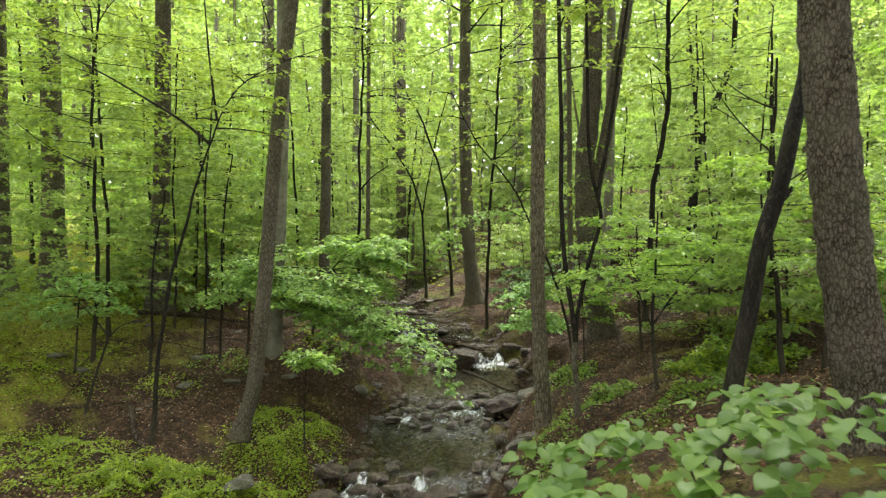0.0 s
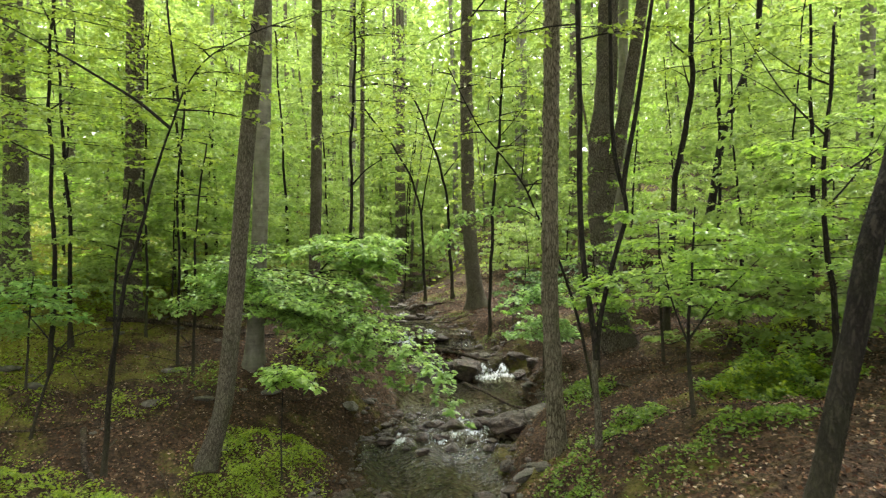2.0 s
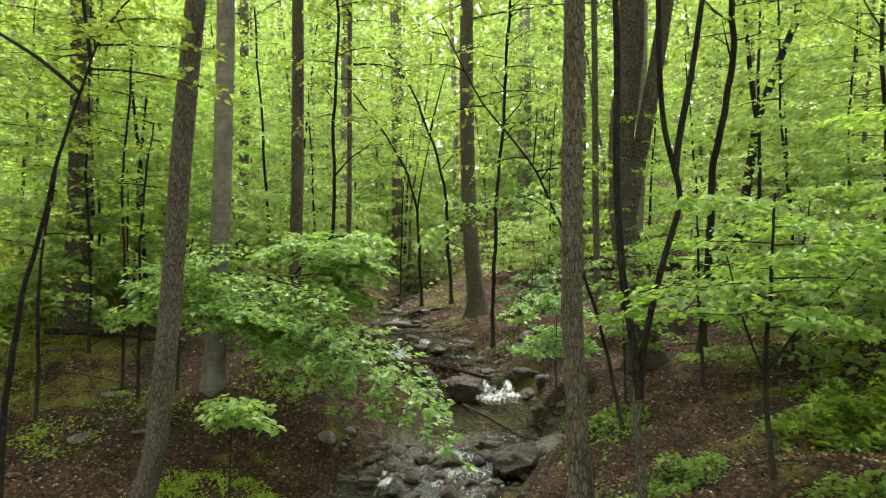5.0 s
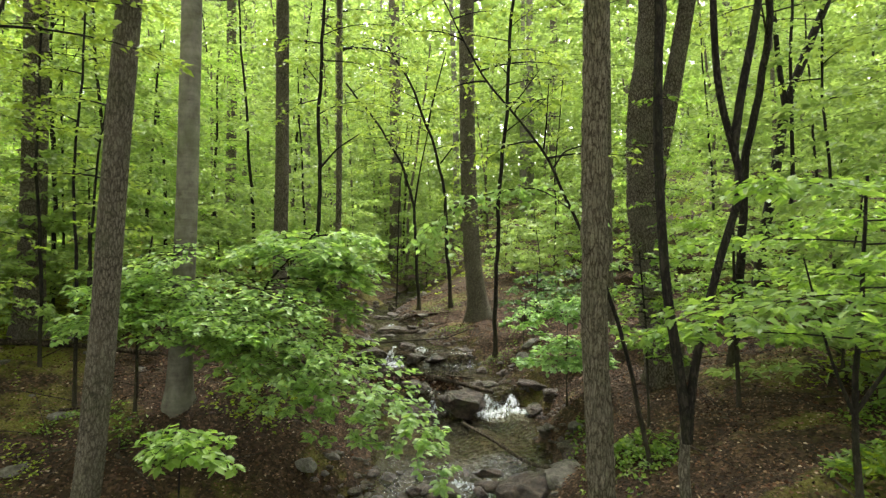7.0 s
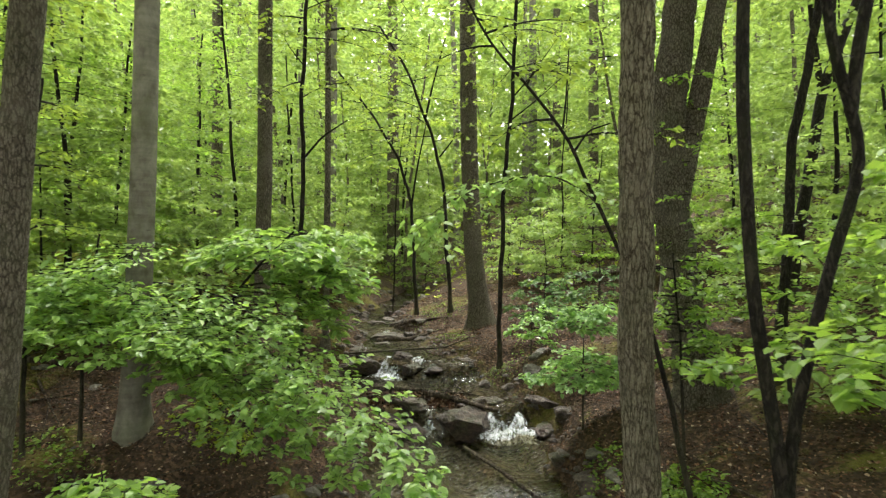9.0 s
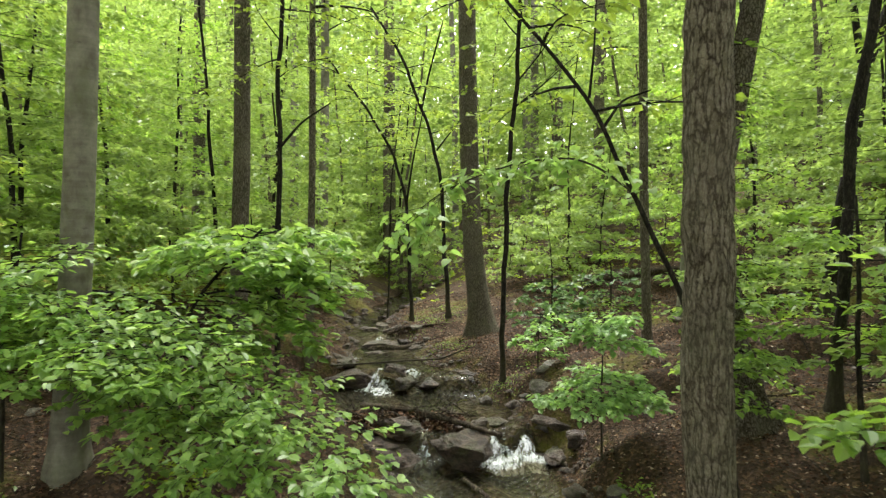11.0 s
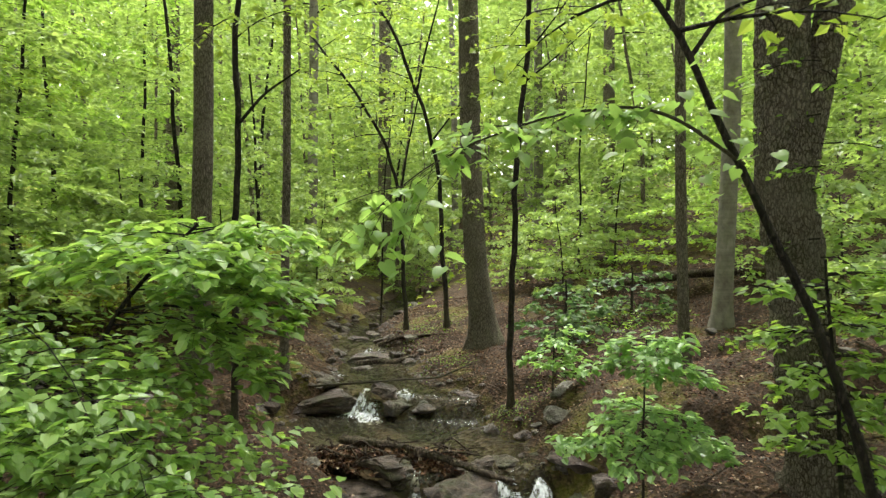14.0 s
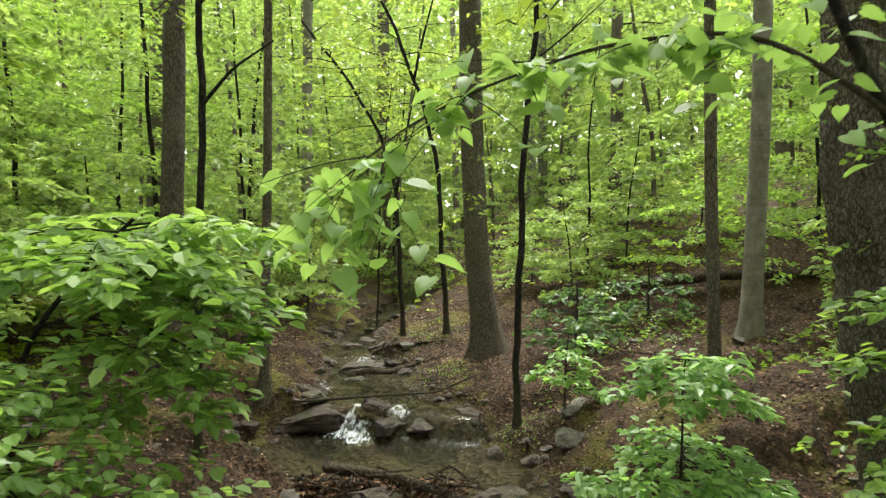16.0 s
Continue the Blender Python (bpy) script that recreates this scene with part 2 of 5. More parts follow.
# ---------------------------------------------------------------- mesh helpers
def raw_mesh(name, verts, faces, material, smooth=False):
    """A mesh from arrays: verts n x 3, faces m x 3 or m x 4."""
    me = bpy.data.meshes.new(name)
    verts, faces = np.asarray(verts, np.float32), np.asarray(faces, np.int32)
    k = faces.shape[1]
    me.vertices.add(len(verts))
    me.vertices.foreach_set("co", verts.ravel())
    me.loops.add(faces.size)
    me.loops.foreach_set("vertex_index", faces.ravel())
    me.polygons.add(len(faces))
    me.polygons.foreach_set("loop_start", np.arange(0, faces.size, k, dtype=np.int32))
    me.polygons.foreach_set("use_smooth", np.full(len(faces), smooth))
    me.update(calc_edges=True)
    me.materials.append(material)
    return me


def child(name, me, parent, label=""):
    ob = new(name, me)
    ob.parent = parent
    return tagged(ob, label)


def base_at(name, x, y, z):
    ob = new(name)
    ob.location = (x, y, z)
    return ob


def unit(v):
    return v / np.maximum(np.linalg.norm(v, axis=-1, keepdims=True), 1e-9)


def smooth_path(pts, n):
    """Even steps along the points, with rounded corners."""
    p = np.asarray(pts, float)
    d = np.concatenate([[0], np.cumsum(np.linalg.norm(np.diff(p, axis=0), axis=1))])
    u = np.linspace(0, d[-1], n)
    q = np.stack([np.interp(u, d, p[:, k]) for k in range(3)], 1)
    for _ in range(3):
        q[1:-1] = 0.25 * q[:-2] + 0.5 * q[1:-1] + 0.25 * q[2:]
    return q


def tube(path, radii, sides=10, rough=0.0, seed=0):
    """Vertices and quads of a tapering, slightly knobbly tube."""
    path = np.asarray(path, float)
    radii = np.broadcast_to(np.asarray(radii, float), (len(path),))
    tan = unit(np.gradient(path, axis=0))
    ref = np.array([1.0, 0.05, 0.02]) if abs(tan[0][2]) > 0.5 else np.array([0.0, 0.05, 1.0])
    s = unit(np.cross(tan, ref))
    q = np.cross(tan, s)
    ang = np.linspace(0, 2 * math.pi, sides, endpoint=False)
    r = radii[:, None] * np.ones(sides)
    if rough:
        k = np.arange(len(path))[:, None] * 0.31
        r = r * (1 + rough * (np.sin(3 * ang + k * 0.7 + seed) * 0.5 + np.sin(5 * ang - k * 1.3 + seed * 2) * 0.35 + np.sin(8 * ang + k * 2.1) * 0.2))
    v = path[:, None, :] + r[..., None] * (np.cos(ang)[None, :, None] * s[:, None, :] + np.sin(ang)[None, :, None] * q[:, None, :])
    n = len(path)
    i, j = np.meshgrid(np.arange(n - 1), np.arange(sides), indexing="ij")
    a, b = i * sides + j, i * sides + (j + 1) % sides
    return v.reshape(-1, 3), np.stack([a, b, b + sides, a + sides], -1).reshape(-1, 4)


def joined(pieces):
    vs, fs, k = [], [], 0
    for v, f in pieces:
        vs.append(v)
        fs.append(f + k)
        k += len(v)
    return np.vstack(vs), np.vstack(fs)


def leaf_arrays(pos, axis, up, size, shape=4, wide=0.55):
    """Folded leaves: pos, axis and up n x 3, size n. shape 4: two faces a leaf; 6: four."""
    axis = unit(axis)
    side = unit(np.cross(up, axis))
    nrm = np.cross(axis, side)
    L, W = size[:, None], size[:, None] * wide * 0.5
    if shape == 4:
        pts = np.stack([pos, pos + axis * L * 0.45 + side * W + nrm * W * 0.35, pos + axis * L - nrm * L * 0.08,
                        pos + axis * L * 0.45 - side * W + nrm * W * 0.35], 1)
        f = np.array([[0, 2, 1], [0, 3, 2]])
    else:
        pts = np.stack([pos, pos + axis * L * 0.25 + side * W * 1.0 + nrm * W * 0.3, pos + axis * L * 0.68 + side * W * 0.95 + nrm * W * 0.2,
                        pos + axis * L - nrm * L * 0.1, pos + axis * L * 0.68 - side * W * 0.95 + nrm * W * 0.2,
                        pos + axis * L * 0.25 - side * W * 1.0 + nrm * W * 0.3], 1)
        f = np.array([[0, 2, 1], [0, 3, 2], [0, 4, 3], [0, 5, 4]])
    n = len(pos)
    faces = (f[None] + (np.arange(n) * shape)[:, None, None]).reshape(-1, 3)
    return pts.reshape(-1, 3), faces


def leaf_mesh(name, sets, material):
    return raw_mesh(name, *joined(sets), material)


def bough(rng, start, az, length, rise, droop, leaves, leaf, radius=0.012, shape=4, twigs=6, spread=0.42, first=0.2, tilt=0.3, wood=True):
    """One flat bough: a branch with side twigs and the leaves that lie along them. Gives tubes and leaves."""
    u = np.linspace(0, 1, 6)
    d = np.array([math.cos(az), math.sin(az), 0.0])
    s = np.array([-d[1], d[0], 0.0])
    wave = rng.uniform(-0.12, 0.12)

    def along(u):
        u = np.asarray(u)[..., None]
        return start + length * (u * d + wave * np.sin(u * 3) * s) + np.array([0, 0, 1.0]) * length * (rise * u - droop * u * u)

    if not wood:
        u = np.linspace(0, 1, 4)
    tubes = [tube(along(u), radius * (1.05 - u), 4 if wood else 3)]
    tw = np.linspace(first, 0.97, twigs) + rng.uniform(-0.03, 0.03, twigs)
    sign = np.where(np.arange(twigs) % 2, 1.0, -1.0)
    tl = length * spread * (np.sin(np.clip(tw, 0, 1) * math.pi * 0.8 + 0.5)) * rng.uniform(0.6, 1.1, twigs)
    tz = rng.uniform(-0.07, 0.07, twigs) - 0.04
    k = rng.integers(0, twigs + 1, leaves)
    w = rng.random(leaves)
    main = k == twigs
    kk = np.minimum(k, twigs - 1)
    p0 = along(np.where(main, first + (1 - first) * w, tw[kk]))
    tdir = 0.55 * d + sign[kk][:, None] * 0.85 * s
    off = np.where(main, 0.0, w * tl[kk])
    pos = p0 + tdir * off[:, None]
    pos[:, 2] += np.where(main, 0, tz[kk] * off) - 0.07 * off ** 2
    alt = np.where(rng.random(leaves) < 0.5, 1.0, -1.0)[:, None]
    run = np.where(main[:, None], d, tdir)
    crossd = np.stack([-run[:, 1], run[:, 0], run[:, 2] * 0], 1)
    axis = 0.6 * run + alt * 0.75 * crossd + rng.normal(0, 0.25, (leaves, 3)) - np.array([0, 0, 0.22])
    up = np.array([0, 0, 1.0]) + rng.normal(0, tilt, (leaves, 3))
    pos = pos + rng.normal(0, 0.015 + leaf * 0.12, (leaves, 3))
    for t0, sg, l, z in (zip(tw, sign, tl, tz) if wood else ()):
        a = along(t0)
        b = a + (0.55 * d + sg * 0.85 * s) * l + np.array([0, 0, z * l - 0.07 * l * l])
        tubes.append(tube(np.array([a, 0.5 * (a + b) + np.array([0, 0, 0.02]), b]), [radius * 0.35, radius * 0.25, radius * 0.12], 3))
    return tubes, leaf_arrays(pos, axis, up, leaf * rng.uniform(0.65, 1.2, leaves), shape, 0.6)


def crown(rng, path, z0, z1, boughs, reach, leaves, leaf, shape=4, twigs=6, az=None, top=0.5, rise=0.25, droop=0.3, radius=0.012, tilt=0.3, wood=True, spread=0.42):
    """Boughs round a trunk path, from height z0 to z1. az: (middle, spread) of their directions."""
    tubes, sets = [], []
    path = np.asarray(path)
    for i in range(boughs):
        f = (i + rng.random()) / boughs
        z = z0 + (z1 - z0) * f
        p = np.array([np.interp(z, path[:, 2], path[:, 0]), np.interp(z, path[:, 2], path[:, 1]), min(z, path[-1, 2])])
        a = i * 2.4 + rng.uniform(-0.5, 0.5) if az is None else az[0] + rng.uniform(-az[1], az[1])
        l = reach * (1 - (1 - top) * f) * rng.uniform(0.6, 1.1)
        t, s = bough(rng, p, a, l, rise * rng.uniform(0.3, 1.6), droop * rng.uniform(0.5, 1.4), max(6, int(leaves * l / reach)), leaf, radius, shape, twigs, spread, tilt=tilt, wood=wood)
        tubes += t
        sets.append(s)
    return tubes, sets


# ---------------------------------------------------------------- lie of the land
S_Y = [-40, 5, 9.3, 11.7, 12.9, 14.8, 15.6, 16.5, 17.2, 18.4, 19.3, 22.6, 28, 34, 60, 140]
S_L = [-1.5, -1.3, -0.9, -0.82, -0.65, -0.3, -1.2, -2.3, -1.9, -1.5, -1.9, -2.7, -2.6, -2.9, -6, -12]
S_R = [1.3, 1.3, 1.5, 1.83, 2.2, 2.12, 1.8, 1.6, 1.0, 0.2, -0.3, -1.6, -1.3, -2.1, -5, -11]
FALL_Y = [-40, 9.1, 9.95, 11.2, 12.1, 12.15, 13.2, 15.2, 15.42, 17.3, 17.55, 20.2, 20.7, 34, 60, 140]
FALL_Z = [-2.4, -1.70, -1.46, -1.36, -1.19, -1.18, -0.97, -0.84, -0.52, -0.5, -0.22, -0.19, -0.06, 0.2, 1.2, 7]


def stream_level(y, x=None):
    """Height of the water; the lips of the falls run crooked across the stream."""
    if x is not None:
        y = y + 0.2 * np.sin(2.1 * x + 0.8) + 0.1 * np.sin(5.3 * x + 1.7 * y)
    return np.interp(y, FALL_Y, FALL_Z)


def roughness(x, y):
    return (0.5 * np.sin(1.7 * x + 0.9 * y) * np.sin(1.3 * y - 0.7 * x) + 0.3 * np.sin(3.9 * x - 2.7 * y + 1) * np.sin(3.1 * y + 2.2 * x)
            + 0.22 * np.sin(8.3 * x + 5.1 * y) * np.sin(7.7 * y - 4.9 * x + 2))


def ground_z(x, y):
    x, y = np.asarray(x, float), np.asarray(y, float)
    wob = 0.14 * np.sin(2.6 * y) + 0.08 * np.sin(6.1 * y + 1)
    left, right = np.interp(y, S_Y, S_L) + wob, np.interp(y, S_Y, S_R) + 0.7 * wob
    lv = stream_level(y, x)
    dl, dr = np.maximum(left - x, 0), np.maximum(x - right, 0)
    bank_l = np.interp(y, [5, 9, 12, 15, 17, 20, 28], [0.4, 0.3, 0.45, 0.7, 0.6, 0.3, 0.3])
    bank_r = np.interp(y, [5, 8.7, 10.5, 14, 16.5, 18, 20, 30], [2.0, 1.6, 1.1, 0.75, 0.6, 0.05, 0.0, 0.3])
    slope_r = np.interp(y, [10, 16, 30], [0.11, 0.16, 0.26])
    inside = np.clip(np.minimum(x - left, right - x) / 0.5, 0, 1)
    z = lv - 0.2 * inside * (1 + 0.5 * np.sin(5 * x + 3 * y)) + bank_l * (1 - np.exp(-dl / 0.7)) + bank_r * (1 - np.exp(-dr / 0.9))
    z = z + 0.08 * (1 - np.exp(-(dl + dr) / 0.1))
    far = np.clip((np.hypot(x, y) - 70) / 60, 0, 1)
    side = np.where(dl > 0, 0.13 * np.minimum(dl, 30) ** 1.02, slope_r * np.minimum(dr, 30))
    z = z + side + 0.05 * np.maximum(y - 24, 0) * np.clip((dl + dr) / 6, 0, 1)
    z = z + roughness(x, y) * (0.05 + 0.10 * np.clip((dl + dr) / 2, 0, 1)) * (1 - far)
    return z


def gz(x, y):
    return float(ground_z(x, y))


def lines(lo, a, b, hi, fine, grow=1.16):
    """Grid lines: fine between a and b, wider and wider out to lo and hi."""
    g = list(np.arange(a, b, fine))
    st, v = fine, b
    while v < hi:
        g.append(v)
        st *= grow
        v += st
    g.append(hi)
    st, v, low = fine * grow, a - fine * grow, []
    while v > lo:
        low.append(v)
        st *= grow
        v -= st
    return np.array([lo] + low[::-1] + g)


gx, gy = lines(-900, -7, 7.5, 900, 0.085), lines(-900, 4.5, 24, 900, 0.085)
mx, my = np.meshgrid(gx, gy)
nx, ny = len(gx), len(gy)
gi, gj = np.meshgrid(np.arange(ny - 1), np.arange(nx - 1), indexing="ij")
ga = (gi * nx + gj).ravel()
ground = new("ground", raw_mesh("ground", np.stack([mx, my, ground_z(np.clip(mx, -160, 160), np.clip(my, -160, 200))], -1).reshape(-1, 3),
                                np.stack([ga, ga + 1, ga + nx + 1, ga + nx], 1), GROUND, True))
tagged(ground, "forest floor of brown leaf litter, soil and moss", "ground", kind="structure")

# the stream: one sheet that steps down over its falls
sy = np.concatenate([np.arange(2, 24, 0.07), np.arange(24, 37, 0.6)])
su = np.linspace(0, 1, 44)
rows_l, rows_r = np.interp(sy, S_Y, S_L) - 0.35, np.interp(sy, S_Y, S_R) + 0.35
wx = rows_l[:, None] + (rows_r - rows_l)[:, None] * su
wy = np.repeat(sy[:, None], len(su), 1)
steep = np.abs(np.gradient(stream_level(sy), sy))[:, None]
wz = stream_level(wy, wx) - 0.03 + 0.012 * np.sin(4 * wx + 3 * wy) + np.minimum(steep, 1.0) * 0.02 * np.sin(9 * wx + 5 * wy) * np.sin(13 * wy - 3 * wx)
wi, wj = np.meshgrid(np.arange(len(sy) - 1), np.arange(len(su) - 1), indexing="ij")
wa = (wi * len(su) + wj).ravel()
stream = new("stream", raw_mesh("stream", np.stack([wx, wy, wz], -1).reshape(-1, 3), np.stack([wa, wa + 1, wa + len(su) + 1, wa + len(su)], 1), WATER, True))
tagged(stream, "shallow clear stream running between rocks", "stream", kind="structure")
bu = np.linspace(0.14, 0.86, 30)
bx = rows_l[:, None] + (rows_r - rows_l)[:, None] * bu
by = np.repeat(sy[:, None], len(bu), 1)
bed_i, bed_j = np.meshgrid(np.arange(len(sy) - 1), np.arange(len(bu) - 1), indexing="ij")
ba = (bed_i * len(bu) + bed_j).ravel()
bed = new("stream_bed", raw_mesh("stream_bed", np.stack([bx, by, np.minimum(ground_z(bx, by) + 0.006, stream_level(by, bx) - 0.06)], -1).reshape(-1, 3), np.stack([ba, ba + 1, ba + len(bu) + 1, ba + len(bu)], 1), BED, True))
tagged(bed, "brown gravel and silt bed of the stream", "stream bed", kind="structure")


# ---------------------------------------------------------------- trees
def trunk_mesh(path, r0, r1, material, sides=14, rough=0.06, flare=0.6, seed=0, ring=0.14):
    """A trunk with a root flare; path in the tree's own place."""
    n = max(8, int((path[-1][2] - path[0][2]) / ring))
    rugged = sides >= 26
    n = 220 if rugged else min(n, 120)
    p = smooth_path(path, n)
    h = p[:, 2] - p[0, 2]
    if r0 < 0.066:
        # slim stems grow crooked
        w = min(0.016, 0.005 + 0.25 * r0) * np.clip(h / 0.8, 0, 1)
        p[:, 0] += w * (np.sin(h * 2.3 + seed) + 0.6 * np.sin(h * 5.1 + 2.3 * seed) + 0.35 * np.sin(h * 11 + seed))
        p[:, 1] += w * (np.sin(h * 2.0 + 3.1 * seed) + 0.6 * np.sin(h * 4.3 + seed))
    f = h / max(h[-1], 0.01)
    r = r0 + (r1 - r0) * f + r0 * flare * np.exp(-h / (r0 * 2.2))
    p = np.vstack([p[0] - np.array([0, 0, 0.3]), p])
    r = np.concatenate([[r[0] * 1.25], r])
    p[0, 2] -= 0.25
    count = 50 if rugged else max(sides, 20) if r0 > 0.09 else sides
    v, f = tube(p, r, count, rough, seed)
    if r0 > 0.09:
        # roots spread unevenly round the foot
        mid = np.repeat(p, count, 0)
        up = v[:, 2] - p[1, 2]
        ang = np.arctan2(v[:, 1] - mid[:, 1], v[:, 0] - mid[:, 0])
        lobe = 0.5 + 0.5 * np.sin(4 * ang + seed * 1.7) * np.sin(1.5 * ang + seed) + 0.3 * np.sin(7 * ang + seed)
        v = v + (v - mid) * np.array([1, 1, 0]) * (0.2 * np.clip(lobe, 0, 1.2) * np.exp(-np.maximum(up, -0.1) / 0.2))[:, None]
    if rugged:
        # furrows that can be seen at the trunk's edge
        axis = np.repeat(p, count, 0)
        deep = np.array([abs(noise.noise((a * 13 + seed, b * 13, c * 3.0))) + 0.5 * noise.noise((a * 30, b * 30, c * 9 + seed)) for a, b, c in v])
        v = v + unit(v - axis) * (0.05 * deep - 0.008)[:, None] * np.clip(np.linalg.norm(v - axis, axis=1) / 0.2, 0.4, 1.2)[:, None]
    return raw_mesh("trunk", v, f, material, True), p


def forked_twigs(rng, path, r0, count):
    """Thin limbs that rise from a slim stem and fork."""
    got = []
    ht = path[-1, 2]
    for k in range(count):
        z = ht * (0.42 + 0.5 * (k + rng.random()) / count)
        a = np.array([np.interp(z, path[:, 2], path[:, 0]), np.interp(z, path[:, 2], path[:, 1]), z])
        az, l, up = rng.uniform(0, 6.28), rng.uniform(0.5, 1.3), rng.uniform(0.5, 1.3)
        d = np.array([math.cos(az), math.sin(az) * 0.6, up])
        side = np.array([-d[1], d[0], 0.2])
        b = a + d * l * 0.5 + rng.normal(0, 0.05, 3)
        c = b + (d + 0.35 * side) * l * 0.6 + np.array([0, 0, 0.1 * l])
        e = b + (d - 0.55 * side) * l * 0.5
        r = max(0.006, 0.36 * r0)
        got.append(tube(smooth_path([a, b, c], 9), np.linspace(r, 0.2 * r, 9), 5))
        got.append(tube(smooth_path([b, (b + e) / 2 + rng.normal(0, 0.03, 3), e], 6), np.linspace(0.6 * r, 0.15 * r, 6), 4))
    return got


def tree(name, pts, r0, r1, material, label, crown_args=None, leaf=LEAF_FAR, limbs=(), seed=1, sides=14, rough=0.06, flare=0.6, group="", category="tree", limb_bark=None, spine=None):
    """A tree on the ground. pts: places of the trunk from foot to top; limbs: (points, r0, r1)."""
    rng = np.random.default_rng(seed)
    x, y = pts[0][0], pts[0][1]
    z = gz(x, y)
    foot = np.array([x, y, z])
    ob = tagged(base_at(name, x, y, z), label, category, group)
    p = np.array([(x, y, z)] + list(pts[1:]), float) - foot
    me, path = trunk_mesh(p, r0, r1, material, sides, rough, flare, seed)
    child("trunk", me, ob)
    for lp, a, b in limbs:
        q = smooth_path(np.array(lp) - foot, 5 * len(lp))
        child("limb", raw_mesh("limb", *tube(q, np.linspace(a, b, len(q)), 8, 0.05, seed), limb_bark or material, True), ob)
    if spine:
        path = np.array(spine) - foot
    if crown_args:
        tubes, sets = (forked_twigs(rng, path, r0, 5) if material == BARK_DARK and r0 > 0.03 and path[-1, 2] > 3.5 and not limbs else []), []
        for c in crown_args:
            c = dict(c)
            c["z0"], c["z1"] = c["z0"] - z, c["z1"] - z
            t, s = crown(rng, path, **c)
            tubes += t
            sets += s
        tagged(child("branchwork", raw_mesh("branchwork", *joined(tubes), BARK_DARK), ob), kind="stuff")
        child("crown", leaf_mesh("crown", sets, leaf), ob)
    return ob


def high(z0, z1, boughs=26, reach=4.0, leaves=170, leaf=0.16):
    """The high crown of a canopy tree."""
    return dict(z0=z0, z1=z1, boughs=boughs, reach=reach, leaves=leaves, leaf=leaf, twigs=7, top=0.5, rise=0.5, droop=0.25, radius=0.03, tilt=0.6)


# canopy trees that stand out
# six crowns, mostly above the view, made wide and dense to shade the stream
tree("canopy_tree", [(0.94, 19.9), (0.75, 19.9, 1.8), (0.66, 19.9, 3.5), (0.61, 19.9, 6.9), (0.7, 19.9, 22)], 0.215, 0.11, BARK_TWO,
     "tall straight grey-brown tree with flared roots beside the stream", [high(8, 22, 46, 6.0, 210, 0.18)], seed=2, sides=22, rough=0.05, flare=0.55)
tree("leaning_tree", [(-2.42, 9.68), (-2.18, 9.68, -0.25), (-1.99, 9.68, 1.41), (-1.86, 9.68, 3.15), (-1.71, 9.68, 4.63), (-1.52, 9.68, 6), (-1.1, 9.75, 15)], 0.115, 0.075, BARK_TWO,
     "slim brown tree leaning over the bank", [high(8, 15, 40, 5.5, 200, 0.16)], seed=3, sides=18, flare=0.35)
tree("beech_tree", [(-2.95, 12.6), (-2.86, 12.6, 1.7), (-2.81, 12.6, 2.9), (-2.75, 12.6, 5.1), (-2.6, 12.6, 20)], 0.15, 0.09, BARK_GREY,
     "smooth pale grey beech trunk", [high(8, 20, 44, 5.5, 200, 0.17)], seed=4, sides=20, rough=0.02, flare=0.4)
tree("canopy_tree", [(-3.2, 17), (-3.16, 17, 1.2), (-3.1, 17, 3.2), (-3.09, 17, 5.9), (-3, 17, 21)], 0.148, 0.09, BARK_TWO,
     "straight grey-brown trunk behind a leafy shrub", [high(9, 21)], seed=5, sides=16)
tree("canopy_tree", [(2.25, 9.87), (2.15, 9.87, 1.3), (2.15, 9.87, 2.6), (2.17, 9.87, 4), (2.25, 9.87, 18)], 0.106, 0.08, BARK_BROWN,
     "slender tree with furrowed brown bark on the stream bank", [high(8, 18, 46, 5.5, 210, 0.17)], seed=6, sides=32, rough=0.05, flare=0.4)
tree("forked_tree", [(3.85, 13.75), (3.62, 13.75, 1.2), (3.44, 13.75, 2.6), (3.46, 13.75, 4), (3.6, 13.75, 5.3), (3.8, 13.75, 18)], 0.215, 0.115, BARK_PLATY,
     "large dark tree that forks into two stems", [high(8, 18, 44, 5.5, 200, 0.17)], seed=7, sides=26, rough=0.07, flare=0.45,
     limbs=[([(3.52, 13.75, 2.3), (3.66, 13.72, 3.1), (3.85, 13.7, 4.1), (4.02, 13.7, 5.1), (4.6, 13.6, 9), (5, 13.6, 14)], 0.135, 0.08)])
tree("canopy_tree", [(4.2, 5.3), (4.03, 5.3, 1.71), (3.93, 5.3, 2.53), (3.84, 5.3, 3.76), (3.75, 5.3, 19)], 0.168, 0.1, BARK_PLATY,
     "stout tree with scaly patched bark", [high(9, 19, 44, 6.0, 200, 0.18)], seed=8, sides=32, rough=0.06, flare=0.4)
tree("dark_tree", [(3.12, 5.45), (3.26, 5.45, 0.72), (3.33, 5.45, 1.2), (3.42, 5.45, 1.5), (3.46, 5.45, 1.98), (3.62, 5.5, 2.34), (3.73, 5.55, 2.73), (3.82, 5.65, 3.05), (3.97, 5.75, 3.3), (3.95, 5.8, 5.0)], 0.07, 0.05, BARK_DARK,
     "black crooked slim tree leaning against a stout one", None, seed=9, flare=0.3, rough=0.1,
     limbs=[([(3.6, 5.5, 2.3), (3.66, 5.46, 2.33), (3.7, 5.44, 2.42)], 0.02, 0.01)])
